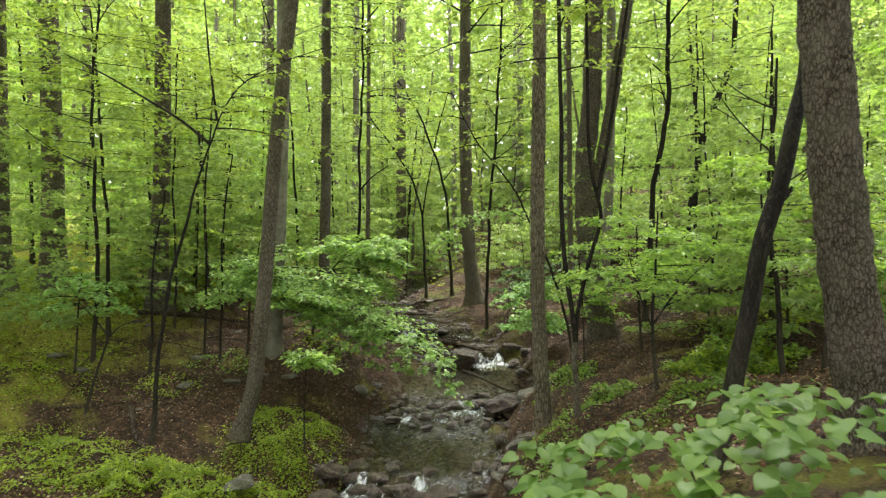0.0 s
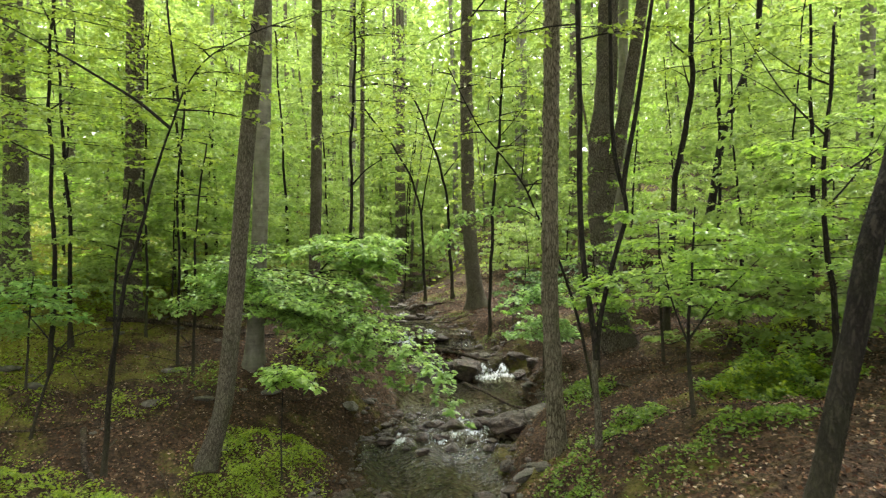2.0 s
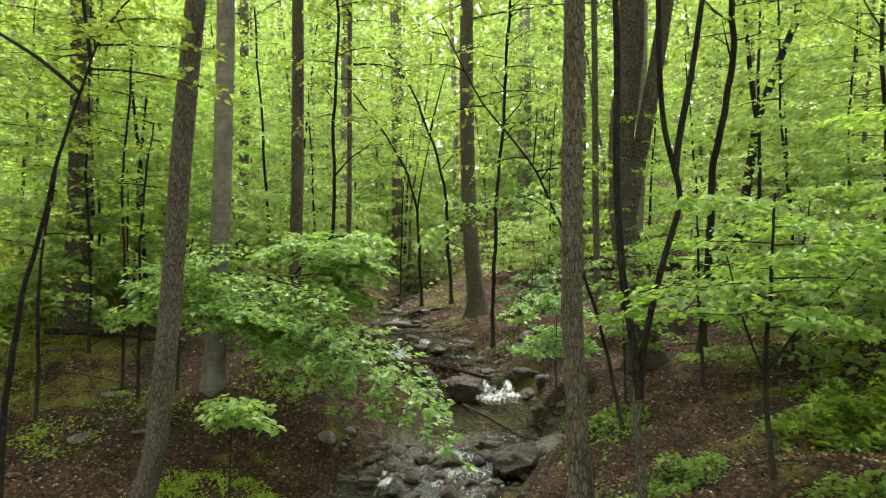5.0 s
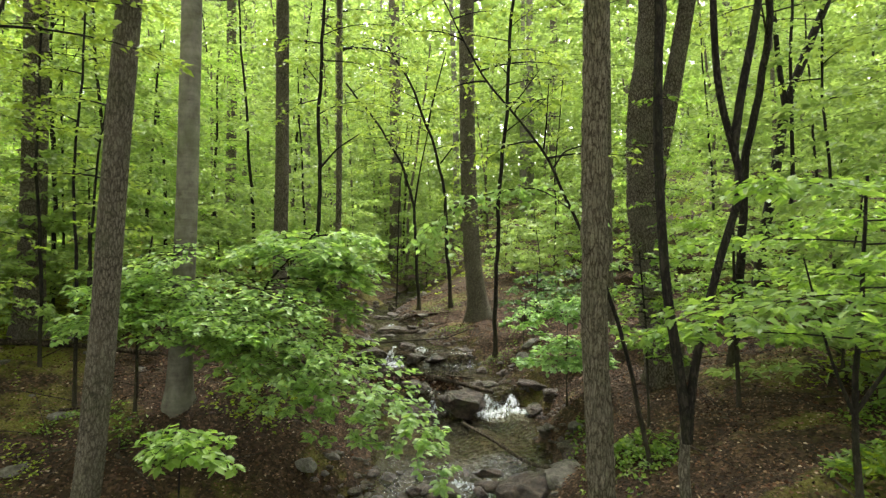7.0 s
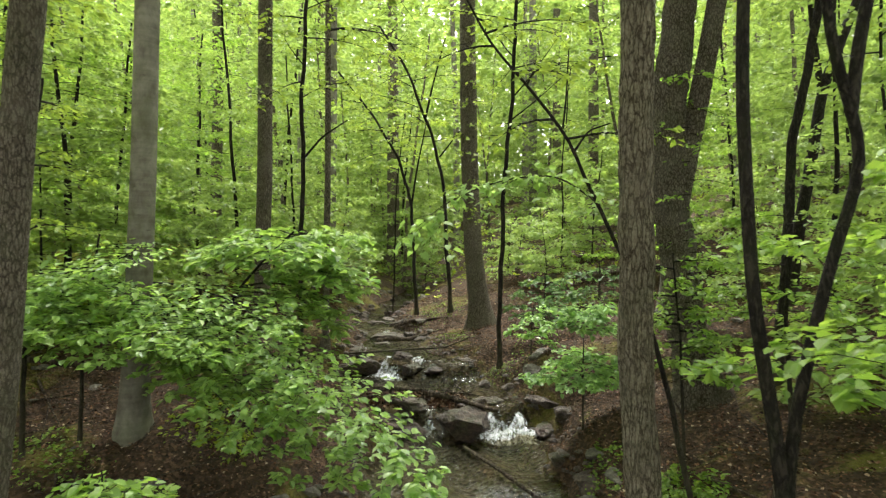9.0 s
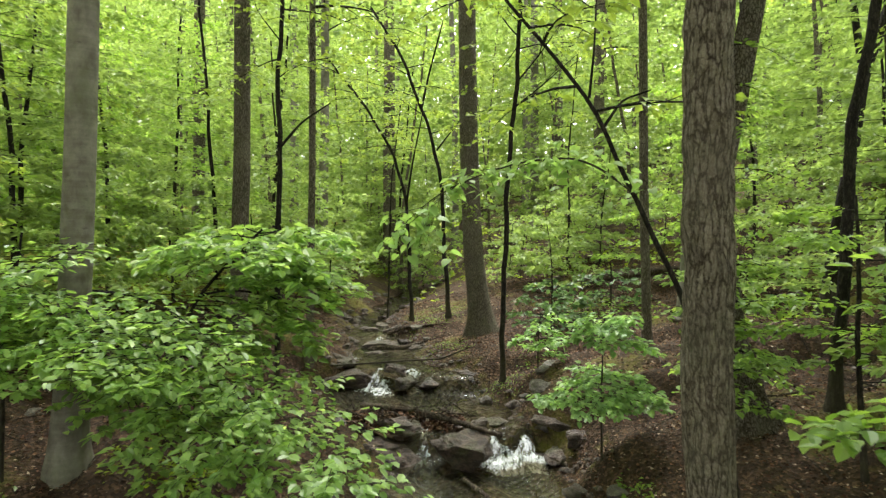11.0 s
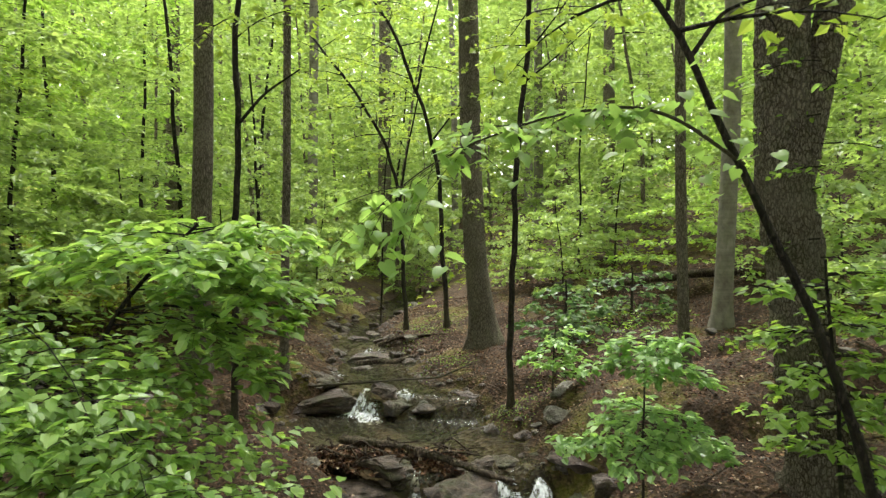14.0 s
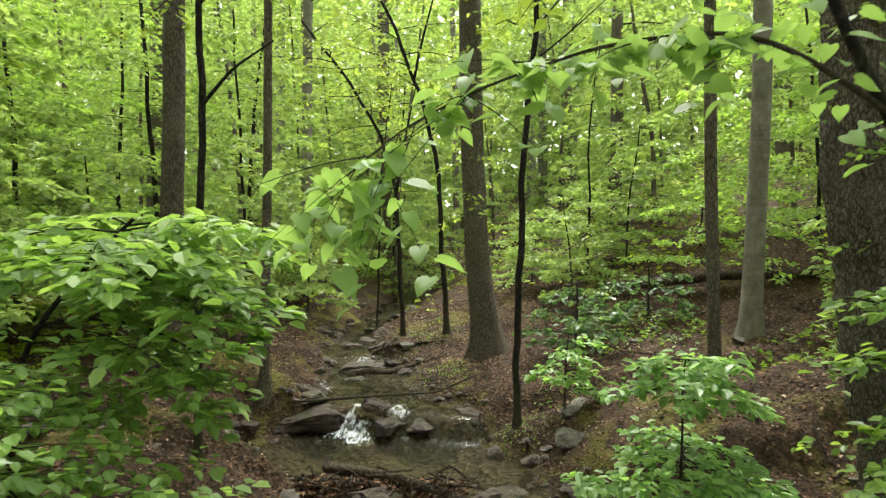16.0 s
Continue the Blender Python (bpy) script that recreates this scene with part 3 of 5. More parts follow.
tree("canopy_tree", [(-8.7, 13.9), (-8.68, 13.9, 3.7), (-8.8, 13.9, 7.7), (-8.9, 13.9, 21)], 0.245, 0.12, BARK_TWO, "straight brown-grey trunk on mossy ground", [high(9, 21)], seed=10)
tree("canopy_tree", [(-9.75, 13.6), (-9.8, 13.6, 4.9), (-9.9, 13.6, 20)], 0.23, 0.12, BARK_TWO, "straight grey trunk on mossy ground", [high(9, 20)], seed=11)
tree("canopy_tree", [(-6.1, 13.8), (-6.0, 13.8, 3.4), (-5.96, 13.8, 5.5), (-5.9, 13.8, 19)], 0.2, 0.1, BARK_PLATY, "dark brown upright trunk above the bank", [high(8, 19)], seed=12)
tree("canopy_tree", [(3.55, 16.6), (3.5, 16.6, 3), (3.4, 16.6, 15)], 0.072, 0.05, BARK_TWO, "thin brown tree with knobbly bark", [high(8, 15, 16, 2.5, 100)], seed=13)
tree("beech_tree", [(4.75, 18.6), (4.9, 18.6, 4), (5.05, 18.6, 20)], 0.14, 0.1, BARK_GREY, "smooth pale grey trunk", [high(9, 20)], seed=14, rough=0.02, flare=0.3)
tree("canopy_tree", [(5.0, 30), (5.1, 30, 6), (5.1, 30, 22)], 0.22, 0.12, BARK_TWO, "grey-brown trunk on the far slope", [high(9, 22)], seed=15)
tree("beech_tree", [(-4.7, 27.2), (-4.6, 27.2, 6), (-4.5, 27.2, 22)], 0.165, 0.1, BARK_GREY, "pale grey trunk far back", [high(9, 22)], seed=16)
tree("canopy_tree", [(-7.1, 23.2), (-7.0, 23.2, 6), (-7.0, 23.2, 22)], 0.17, 0.1, BARK_TWO, "grey-brown trunk far back", [high(9, 22)], seed=17)
tree("canopy_tree", [(-2.05, 17.4), (-2.0, 17.4, 3), (-1.95, 17.4, 13)], 0.066, 0.04, BARK_TWO, "thin straight brown tree", [high(6, 13, 16, 2.2, 90)], seed=18)

tree("beech_tree", [(9.25, 15.5), (9.3, 15.5, 3.5), (9.4, 15.5, 7), (9.5, 15.5, 20)], 0.16, 0.1, BARK_GREY, "pale smooth trunk on the slope", [high(9, 20)], seed=19, rough=0.02)

# slim dark understorey trees
def thin(z0, z1, boughs=16, reach=1.9, leaves=120, leaf=0.1):
    return dict(z0=z0, z1=z1, boughs=boughs, reach=reach, leaves=leaves, leaf=leaf, twigs=6, top=0.6, rise=0.25, droop=0.3, tilt=0.5)


SLIM = "slim dark understorey tree with bright young leaves"
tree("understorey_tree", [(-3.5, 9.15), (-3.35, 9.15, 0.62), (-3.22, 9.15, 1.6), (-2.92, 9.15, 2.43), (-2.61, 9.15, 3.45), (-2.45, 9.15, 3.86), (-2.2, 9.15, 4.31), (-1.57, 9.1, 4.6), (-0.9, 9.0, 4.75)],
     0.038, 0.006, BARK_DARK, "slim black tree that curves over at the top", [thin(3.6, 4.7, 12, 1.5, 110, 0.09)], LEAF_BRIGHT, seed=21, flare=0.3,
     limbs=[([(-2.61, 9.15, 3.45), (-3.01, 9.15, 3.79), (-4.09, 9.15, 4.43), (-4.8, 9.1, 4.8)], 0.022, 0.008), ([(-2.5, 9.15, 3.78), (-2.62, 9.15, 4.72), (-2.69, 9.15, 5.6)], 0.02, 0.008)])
tree("understorey_tree", [(2.6, 8.8), (2.58, 8.8, 0.4), (2.565, 8.8, 1.02)], 0.042, 0.03, BARK_TWO,
     "slim tree that forks low into two crooked black stems", [thin(4.2, 8, 16, 1.7, 110, 0.09)], LEAF_BRIGHT, seed=22, flare=0.2, limb_bark=BARK_DARK,
     spine=[(2.55, 8.8, 1.1), (2.36, 8.8, 4.26), (2.3, 8.8, 8)],
     limbs=[([(2.57, 8.8, 0.7), (2.55, 8.8, 1.0), (2.5, 8.8, 1.3), (2.43, 8.8, 1.64), (2.37, 8.8, 2.69), (2.39, 8.8, 3.47), (2.36, 8.8, 4.26), (2.3, 8.8, 8)], 0.034, 0.02),
            ([(2.575, 8.8, 0.7), (2.585, 8.8, 1.05), (2.68, 8.82, 1.5), (2.81, 8.85, 1.99), (2.95, 8.85, 2.39), (2.87, 8.85, 2.58), (2.77, 8.85, 2.96), (2.74, 8.85, 3.4), (2.7, 8.85, 6)], 0.03, 0.017),
            ([(2.87, 8.85, 2.58), (2.89, 8.85, 2.86), (2.99, 8.85, 3.32), (3.3, 8.9, 5.5)], 0.03, 0.016)])
tree("understorey_tree", [(4.65, 13.5), (4.74, 13.5, 2.12), (4.83, 13.5, 3.26), (5.0, 13.5, 4.2), (5.11, 13.5, 5.15), (5.1, 13.5, 9.5)], 0.062, 0.035, BARK_DARK, SLIM, [thin(5, 9.5, 18, 2.4, 130)], LEAF_BRIGHT, seed=23)
tree("understorey_tree", [(6.4, 17), (6.55, 17, 2.2), (6.73, 17, 3.18), (6.95, 17, 4.69), (7.4, 17, 5.94), (7.76, 17, 6.8), (7.9, 17, 10)], 0.11, 0.05, BARK_DARK,
     "dark crooked understorey tree", [thin(6, 10, 18, 2.6, 130)], LEAF_BRIGHT, seed=24, limbs=[([(6.95, 17, 4.6), (6.8, 17, 5.6), (6.6, 17, 8)], 0.06, 0.03)])
tree("understorey_tree", [(-1.75, 15), (-1.73, 15, 2.07), (-1.71, 15, 2.79), (-1.71, 15, 3.3), (-1.74, 15, 4), (-1.67, 15, 4.6), (-1.6, 15, 8.5)], 0.04, 0.022, BARK_DARK, SLIM, [thin(4.2, 8.5, 16, 1.9, 120)], LEAF_BRIGHT, seed=25,
     limbs=[([(-1.71, 15, 3.3), (-1.4, 15, 3.65), (-1.0, 15, 3.9)], 0.022, 0.008)])
tree("understorey_tree", [(0.13, 21), (0.07, 21, 1.43), (-0.03, 21, 3.29), (-0.28, 21, 4.66), (-0.6, 21, 5.41), (-1.04, 21, 6.55), (-1.7, 21, 7.6)], 0.054, 0.026, BARK_DARK,
     "slim dark tree curving over the stream", [thin(4.5, 7.6, 16, 2.1, 120)], LEAF_BRIGHT, seed=26, limbs=[([(-0.5, 21, 5.2), (-0.35, 21, 5.9), (0.0, 21, 7.2)], 0.03, 0.012), ([(-0.15, 21, 4.2), (0.4, 21, 4.9)], 0.022, 0.01)])
tree("understorey_tree", [(-0.81, 21.6), (-0.87, 21.6, 1.79), (-1.01, 21.6, 3.36), (-1.27, 21.6, 4.27), (-1.93, 21.6, 5.33), (-2.9, 21.6, 6.6)], 0.05, 0.024, BARK_DARK,
     "slim dark tree curving away over the bank", [thin(4.2, 6.5, 14, 2, 120)], LEAF_BRIGHT, seed=27, limbs=[([(-0.95, 21.6, 3.0), (-0.8, 21.6, 4.0), (-0.55, 21.6, 5.2)], 0.03, 0.012)])
tree("understorey_tree", [(1.34, 17.2), (1.35, 17.2, 1.46), (1.4, 17.2, 2.67), (1.5, 17.2, 4.04), (1.61, 17.2, 5.48), (1.76, 17.2, 8.8)], 0.046, 0.028, BARK_DARK, SLIM, [thin(5, 9.5, 16, 2, 120)], LEAF_BRIGHT, seed=28)
tree("understorey_tree", [(2.98, 11.3), (2.7, 11.3, 0.93), (2.44, 11.3, 1.67), (2.2, 11.3, 2.27), (2.05, 11.3, 2.57), (1.93, 11.3, 2.86), (1.8, 11.3, 3.08), (1.58, 11.3, 3.34), (1.1, 11.3, 3.9), (0.7, 11.3, 4.8)], 0.027, 0.007, BARK_DARK,
     "thin black sapling arching over the stream", [thin(2.9, 4.7, 10, 1.1, 50, 0.09)], LEAF_BRIGHT, seed=29, flare=0.2,
     limbs=[([(1.95, 11.3, 2.8), (2.06, 11.25, 2.97), (2.24, 11.2, 3.02)], 0.012, 0.005), ([(1.85, 11.3, 3.0), (1.88, 11.3, 3.3), (1.9, 11.3, 3.7)], 0.01, 0.005)])
tree("understorey_tree", [(3.6, 8.7), (3.56, 8.7, 0.4), (3.53, 8.7, 0.96), (3.55, 8.7, 1.6), (3.62, 8.7, 2.4)], 0.026, 0.009, BARK_DARK, "dark sapling with flat layered leafy boughs",
     [dict(z0=1.3, z1=2.3, boughs=13, reach=1.5, leaves=270, leaf=0.076, shape=6, twigs=10, top=0.8, rise=0.1, droop=0.15, radius=0.006)], LEAF_NEAR, seed=30, flare=0.2,
     limbs=[([(3.54, 8.7, 0.9), (3.38, 8.7, 1.3), (3.22, 8.68, 1.9)], 0.013, 0.005), ([(3.54, 8.7, 0.95), (3.8, 8.7, 1.35), (4.3, 8.72, 1.85)], 0.015, 0.005), ([(3.7, 8.7, 1.2), (3.95, 8.75, 1.3), (4.4, 8.8, 1.45)], 0.009, 0.004)])
tree("understorey_tree", [(5.4, 9.2), (5.3, 9.2, 1.2), (5.2, 9.2, 2.6), (5.3, 9.2, 4.5)], 0.04, 0.015, BARK_DARK, "dark sapling with flat layered leafy boughs",
     [dict(z0=1.4, z1=3.4, boughs=16, reach=2.0, leaves=330, leaf=0.075, shape=6, twigs=10, top=0.7, rise=0.1, droop=0.15, radius=0.006)], LEAF_NEAR, seed=31, flare=0.2)
tree("understorey_tree", [(4.3, 12.4), (4.26, 12.4, 0.9), (4.18, 12.35, 1.7), (4.2, 12.35, 2.4)], 0.028, 0.012, BARK_DARK, "leafy sapling with flat layered boughs on the slope",
     [dict(z0=0.8, z1=2.3, boughs=15, reach=1.3, leaves=190, leaf=0.085, shape=6, twigs=10, top=0.7, rise=0.1, droop=0.2, tilt=0.2, radius=0.006)], LEAF_NEAR, seed=35, flare=0.2)
tree("understorey_tree", [(3.25, 12.5), (3.22, 12.5, 0.5), (3.2, 12.5, 1.1), (3.15, 12.5, 1.9)], 0.018, 0.008, BARK_DARK, "leafy sapling beside the forked tree",
     [dict(z0=0.55, z1=1.85, boughs=14, reach=0.62, leaves=75, leaf=0.08, shape=6, twigs=7, top=0.8, rise=0.1, droop=0.3, tilt=0.2)], LEAF_NEAR, seed=44, flare=0.2)
POLE = "thin dark sapling with few leaves"
for k, (x, y, ht, lean) in enumerate([(-4.3, 12.4, 5.5, 0.2), (-3.75, 11.9, 4.0, 0.25), (-5.2, 12.9, 6.0, 0.1), (-4.75, 11.2, 3.4, 0.3), (-6.9, 15.6, 6.5, 0.1), (5.75, 8.9, 2.6, 0.3), (6.1, 13.6, 6.0, -0.3), (7.3, 14.4, 6.5, 0.3), (3.1, 23.2, 6.0, 0.3), (0.7, 24.5, 6.5, -0.3), (-2.0, 24.8, 6.5, 0.4)]):
    zb = gz(x, y)
    tree("pole_sapling", [(x, y), (x + lean * 0.2, y, zb + ht * 0.3), (x + lean * 0.4 - 0.08, y, zb + ht * 0.55), (x + lean, y, zb + ht)], 0.028, 0.012, BARK_DARK, POLE,
         [thin(zb + ht * 0.55, zb + ht, 8, 1.1, 70, 0.09)], LEAF_BRIGHT, seed=600 + k, sides=8, rough=0.1, flare=0.2, group="thin saplings")
zb = gz(-4.85, 9.6)
tree("pole_sapling", [(-4.85, 9.6), (-4.65, 9.6, zb + 0.7), (-4.45, 9.6, zb + 1.25)], 0.022, 0.016, BARK_DARK, "small bare forked sapling on the mossy bank", None, seed=620, sides=8, flare=0.2,
     limbs=[([(-4.45, 9.6, zb + 1.2), (-4.7, 9.6, zb + 1.5), (-4.95, 9.6, zb + 1.75)], 0.013, 0.006), ([(-4.45, 9.6, zb + 1.2), (-4.25, 9.6, zb + 1.4), (-3.9, 9.6, zb + 1.5)], 0.011, 0.005)])
tree("young_beech", [(-3.15, 12.9), (-3.1, 12.9, 0.5), (-3.0, 12.85, 1.3), (-2.9, 12.8, 2.2)], 0.036, 0.014, BARK_DARK, "young beech hanging long layered boughs over the stream",
     [dict(z0=0.6, z1=0.95, boughs=5, reach=4.3, leaves=640, leaf=0.092, shape=6, twigs=22, az=(-0.47, 0.09), top=0.95, rise=0.0, droop=0.27, tilt=0.2, spread=0.2),
      dict(z0=0.9, z1=1.4, boughs=4, reach=4.0, leaves=540, leaf=0.092, shape=6, twigs=20, az=(-0.5, 0.09), top=0.92, rise=0.0, droop=0.32, tilt=0.2, spread=0.22),
      dict(z0=0.8, z1=1.1, boughs=2, reach=3.0, leaves=300, leaf=0.105, shape=6, twigs=16, az=(-0.7, 0.1), top=0.9, rise=0.02, droop=0.34, tilt=0.2, spread=0.26),
      dict(z0=1.15, z1=1.55, boughs=5, reach=3.2, leaves=300, leaf=0.092, shape=6, twigs=18, az=(-0.68, 0.3), top=0.9, rise=0.03, droop=0.2, tilt=0.2, spread=0.24),
      dict(z0=1.0, z1=2.0, boughs=10, reach=1.9, leaves=150, leaf=0.095, shape=6, twigs=12, az=(-2.1, 0.8), top=0.8, rise=0.05, droop=0.22, tilt=0.2)], LEAF_BEECH, seed=32, flare=0.2)
tree("young_beech", [(-3.35, 12.25), (-3.3, 12.25, 0.8), (-3.2, 12.2, 1.4), (-3.05, 12.15, 2.1)], 0.024, 0.01, BARK_DARK, "young beech spreading flat sprays in front of a grey trunk",
     [dict(z0=0.95, z1=1.7, boughs=13, reach=1.5, leaves=160, leaf=0.095, shape=6, twigs=12, az=(-1.3, 0.75), top=0.8, rise=0.06, droop=0.14, tilt=0.2, radius=0.007)], LEAF_BEECH, seed=46, flare=0.2)
tree("young_beech", [(-2.45, 13.6), (-2.2, 13.35, 1.05), (-1.95, 13.25, 1.45), (-1.62, 13.2, 1.78), (-1.2, 13.15, 2.15)], 0.03, 0.012, BARK_DARK, "bushy young beech with a rounded leafy top",
     [dict(z0=1.8, z1=2.15, boughs=10, reach=1.25, leaves=135, leaf=0.125, shape=6, twigs=12, top=0.85, rise=0.2, droop=0.38, tilt=0.2, radius=0.007, spread=0.5),
      dict(z0=1.6, z1=2.1, boughs=8, reach=1.3, leaves=150, leaf=0.125, shape=6, twigs=12, az=(0.05, 0.6), top=0.85, rise=0.22, droop=0.7, tilt=0.2, radius=0.007, spread=0.45),
      dict(z0=1.3, z1=1.5, boughs=3, reach=1.5, leaves=100, leaf=0.12, shape=6, twigs=10, az=(-0.2, 0.9), top=0.9, rise=0.1, droop=0.5, tilt=0.2, radius=0.007, spread=0.45),
      dict(z0=1.05, z1=1.3, boughs=4, reach=1.6, leaves=115, leaf=0.12, shape=6, twigs=10, az=(-0.75, 0.5), top=0.9, rise=0.08, droop=0.32, tilt=0.2, radius=0.007, spread=0.45)], LEAF_BEECH, seed=33, flare=0.2,
     limbs=[([(-1.95, 13.25, 1.45), (-1.6, 13.2, 1.52), (-1.2, 13.2, 1.48), (-0.8, 13.2, 1.3)], 0.014, 0.006)])
tree("young_beech", [(-1.42, 9.8), (-1.42, 9.8, -0.3), (-1.4, 9.8, 0.45)], 0.014, 0.006, BARK_DARK, "small sapling with a flat leafy top",
     [dict(z0=0.15, z1=0.35, boughs=11, reach=0.48, leaves=55, leaf=0.1, shape=6, twigs=7, top=0.7, rise=0.1, droop=0.25)], LEAF_NEAR, seed=36, flare=0.2)
tree("understorey_tree", [(-5.75, 10.6), (-5.7, 10.6, 0.7), (-5.6, 10.6, 1.5)], 0.02, 0.008, BARK_DARK, "leafy low sapling on the mossy bank",
     [dict(z0=0.85, z1=1.45, boughs=11, reach=0.95, leaves=85, leaf=0.105, shape=6, twigs=8, top=0.8, rise=0.12, droop=0.22, tilt=0.22)], LEAF_COOL, seed=45, flare=0.2)
for k, (x, y, z0, z1, reach) in enumerate([(-5.9, 11.3, 3.3, 7.0, 2.5), (-6.9, 15.3, 4.2, 9.5, 3.0), (-11.2, 14.2, 4.5, 9.5, 3.2)]):
    zb = gz(x, y)
    tree("understorey_tree", [(x, y), (x + 0.1, y, zb + 2.0), (x - 0.1, y + 0.1, 4.5), (x + 0.2, y, z1 + 0.3)], 0.042, 0.016, BARK_DARK, "slim dark tree with wide flat sprays of young leaves",
         [dict(z0=z0, z1=z1, boughs=30, reach=reach, leaves=150, leaf=0.115, shape=4, twigs=10, top=0.75, rise=0.12, droop=0.16, tilt=0.3, radius=0.009)], LEAF_BRIGHT, seed=640 + k, flare=0.3)
tree("evergreen_shrub", [(2.3, 18.9), (2.3, 18.9, 0.7), (2.3, 18.9, 1.4)], 0.03, 0.012, BARK_DARK, "glossy dark-leaved shrub on the slope",
     [dict(z0=0.35, z1=1.3, boughs=15, reach=1.1, leaves=60, leaf=0.12, shape=6, twigs=7, top=0.6, rise=0.15, droop=0.2, tilt=0.6)], LEAF_DARK, seed=37, flare=0.2, category="shrub")
tree("evergreen_shrub", [(3.6, 19.8), (3.6, 19.8, 1.0), (3.6, 19.8, 1.6)], 0.03, 0.012, BARK_DARK, "glossy dark-leaved shrub on the slope",
     [dict(z0=0.5, z1=1.5, boughs=14, reach=1.3, leaves=60, leaf=0.12, shape=6, twigs=7, top=0.6, rise=0.15, droop=0.2, tilt=0.6)], LEAF_DARK, seed=38, flare=0.2, category="shrub")
tree("young_beech", [(1.9, 16.9), (1.9, 16.9, 0.4), (1.95, 16.9, 0.9)], 0.014, 0.006, BARK_DARK, "small leafy sapling in leaf litter",
     [dict(z0=0.2, z1=0.85, boughs=9, reach=0.6, leaves=60, leaf=0.1, shape=6, twigs=6, top=0.6, rise=0.15, droop=0.25)], LEAF_COOL, seed=39, flare=0.2)
tree("young_beech", [(2.42, 14.05), (2.42, 14.05, 0.4), (2.45, 14.05, 1.15)], 0.014, 0.005, BARK_DARK, "low leafy sapling on the bank",
     [dict(z0=0.12, z1=0.55, boughs=15, reach=0.82, leaves=105, leaf=0.092, radius=0.006, shape=6, twigs=9, top=0.9, rise=0.12, droop=0.22, tilt=0.22, spread=0.5),
      dict(z0=0.85, z1=1.2, boughs=11, reach=0.58, leaves=85, leaf=0.092, radius=0.005, shape=6, twigs=8, top=0.7, rise=0.14, droop=0.3, tilt=0.22, spread=0.5)], LEAF_COOL, seed=34, flare=0.2)


# side boughs low on two trunks
def shoots(name, x, y, z0, z1, count, reach, label, seed, leaf=LEAF_BRIGHT, size=0.085):
    """Leafy shoots that sprout from a trunk."""
    r = np.random.default_rng(seed)
    ob = tagged(base_at(name, x, y, z0), label, "shoots")
    t, q = crown(r, np.array([(0, 0, 0), (0, 0, z1 - z0)]), 0, z1 - z0, count, reach, 40, size, 6, 6, top=0.9, rise=0.05, droop=0.5, radius=0.006, tilt=0.5)
    tagged(child("branchwork", raw_mesh("branchwork", *joined(t), BARK_DARK), ob), kind="stuff")
    child("crown", leaf_mesh("crown", q, leaf), ob)


shoots("trunk_shoots", 0.68, 19.8, 2.2, 6.2, 16, 0.7, "yellow-green leafy shoots on a grey trunk", 41)
shoots("trunk_shoots", 3.62, 13.5, 0.5, 4.2, 22, 0.7, "leafy shoots hanging from the forked trunk", 42, LEAF_NEAR, 0.07)

# ---------------------------------------------------------------- the woods behind
rng = np.random.default_rng(77)


def master(name, seed, ht, r0, mat, label, z0, boughs, reach, leaves, leaf, rise, bend, shape=4, mass=LEAF_FAR, group="woods behind the stream", top=0.55):
    """A tree to be copied."""
    kr = np.random.default_rng(seed)
    ob = tagged(base_at(name, 0, 0, 0), label, "tree", group)
    b = kr.uniform(-bend, bend, 2)
    me, path = trunk_mesh(np.array([(0, 0, 0), (b[0] * 0.2, 0, ht * 0.35), (b[0], b[1] * 0.5, ht * 0.7), (b[0] * 1.6, b[1], ht)]), r0, r0 * 0.4, mat, 10, 0.06, 0.45, seed, 0.4)
    child("trunk", me, ob)
    t, q = crown(kr, path, z0, ht, boughs, reach, leaves, leaf, shape, 7, top=top, rise=rise, droop=0.25, radius=0.004 + 0.03 * r0, tilt=0.5, wood=False)
    tagged(child("branchwork", raw_mesh("branchwork", *joined(t), BARK_DARK), ob), kind="stuff")
    child("crown", leaf_mesh("crown", q, mass), ob)
    return ob


def far_spots(count, y0, y1, gap, clear, half=6.0, inner=0.0):
    """Scattered places in the view's fan, kept apart and off the open stream."""
    got = []
    tries = 0
    while len(got) < count and tries < 8000:
        tries += 1
        y = y0 + (y1 - y0) * rng.random() ** 0.8
        x = rng.uniform(-1, 1) * (half + 0.85 * y) + 0.5
        if abs(x - np.interp(y, S_Y, S_L) - 1) < clear or abs(x - 1) < inner or any(math.hypot(x - a, y - b) < gap for a, b in got):
            continue
        got.append((x, y))
    return got


def plant_copies(masters, spots, lo, hi):
    for i, (x, y) in enumerate(spots):
        m = masters[i % len(masters)]
        k = rng.uniform(lo, hi)
        place = pose(x, y, gz(x, y), 0, 0, rng.uniform(0, 360))
        if i < len(masters):
            m.matrix_basis = place
            m.scale = (k, k, k)
        else:
            c = copy_thing(m, place)
            c.scale = (k, k, k)


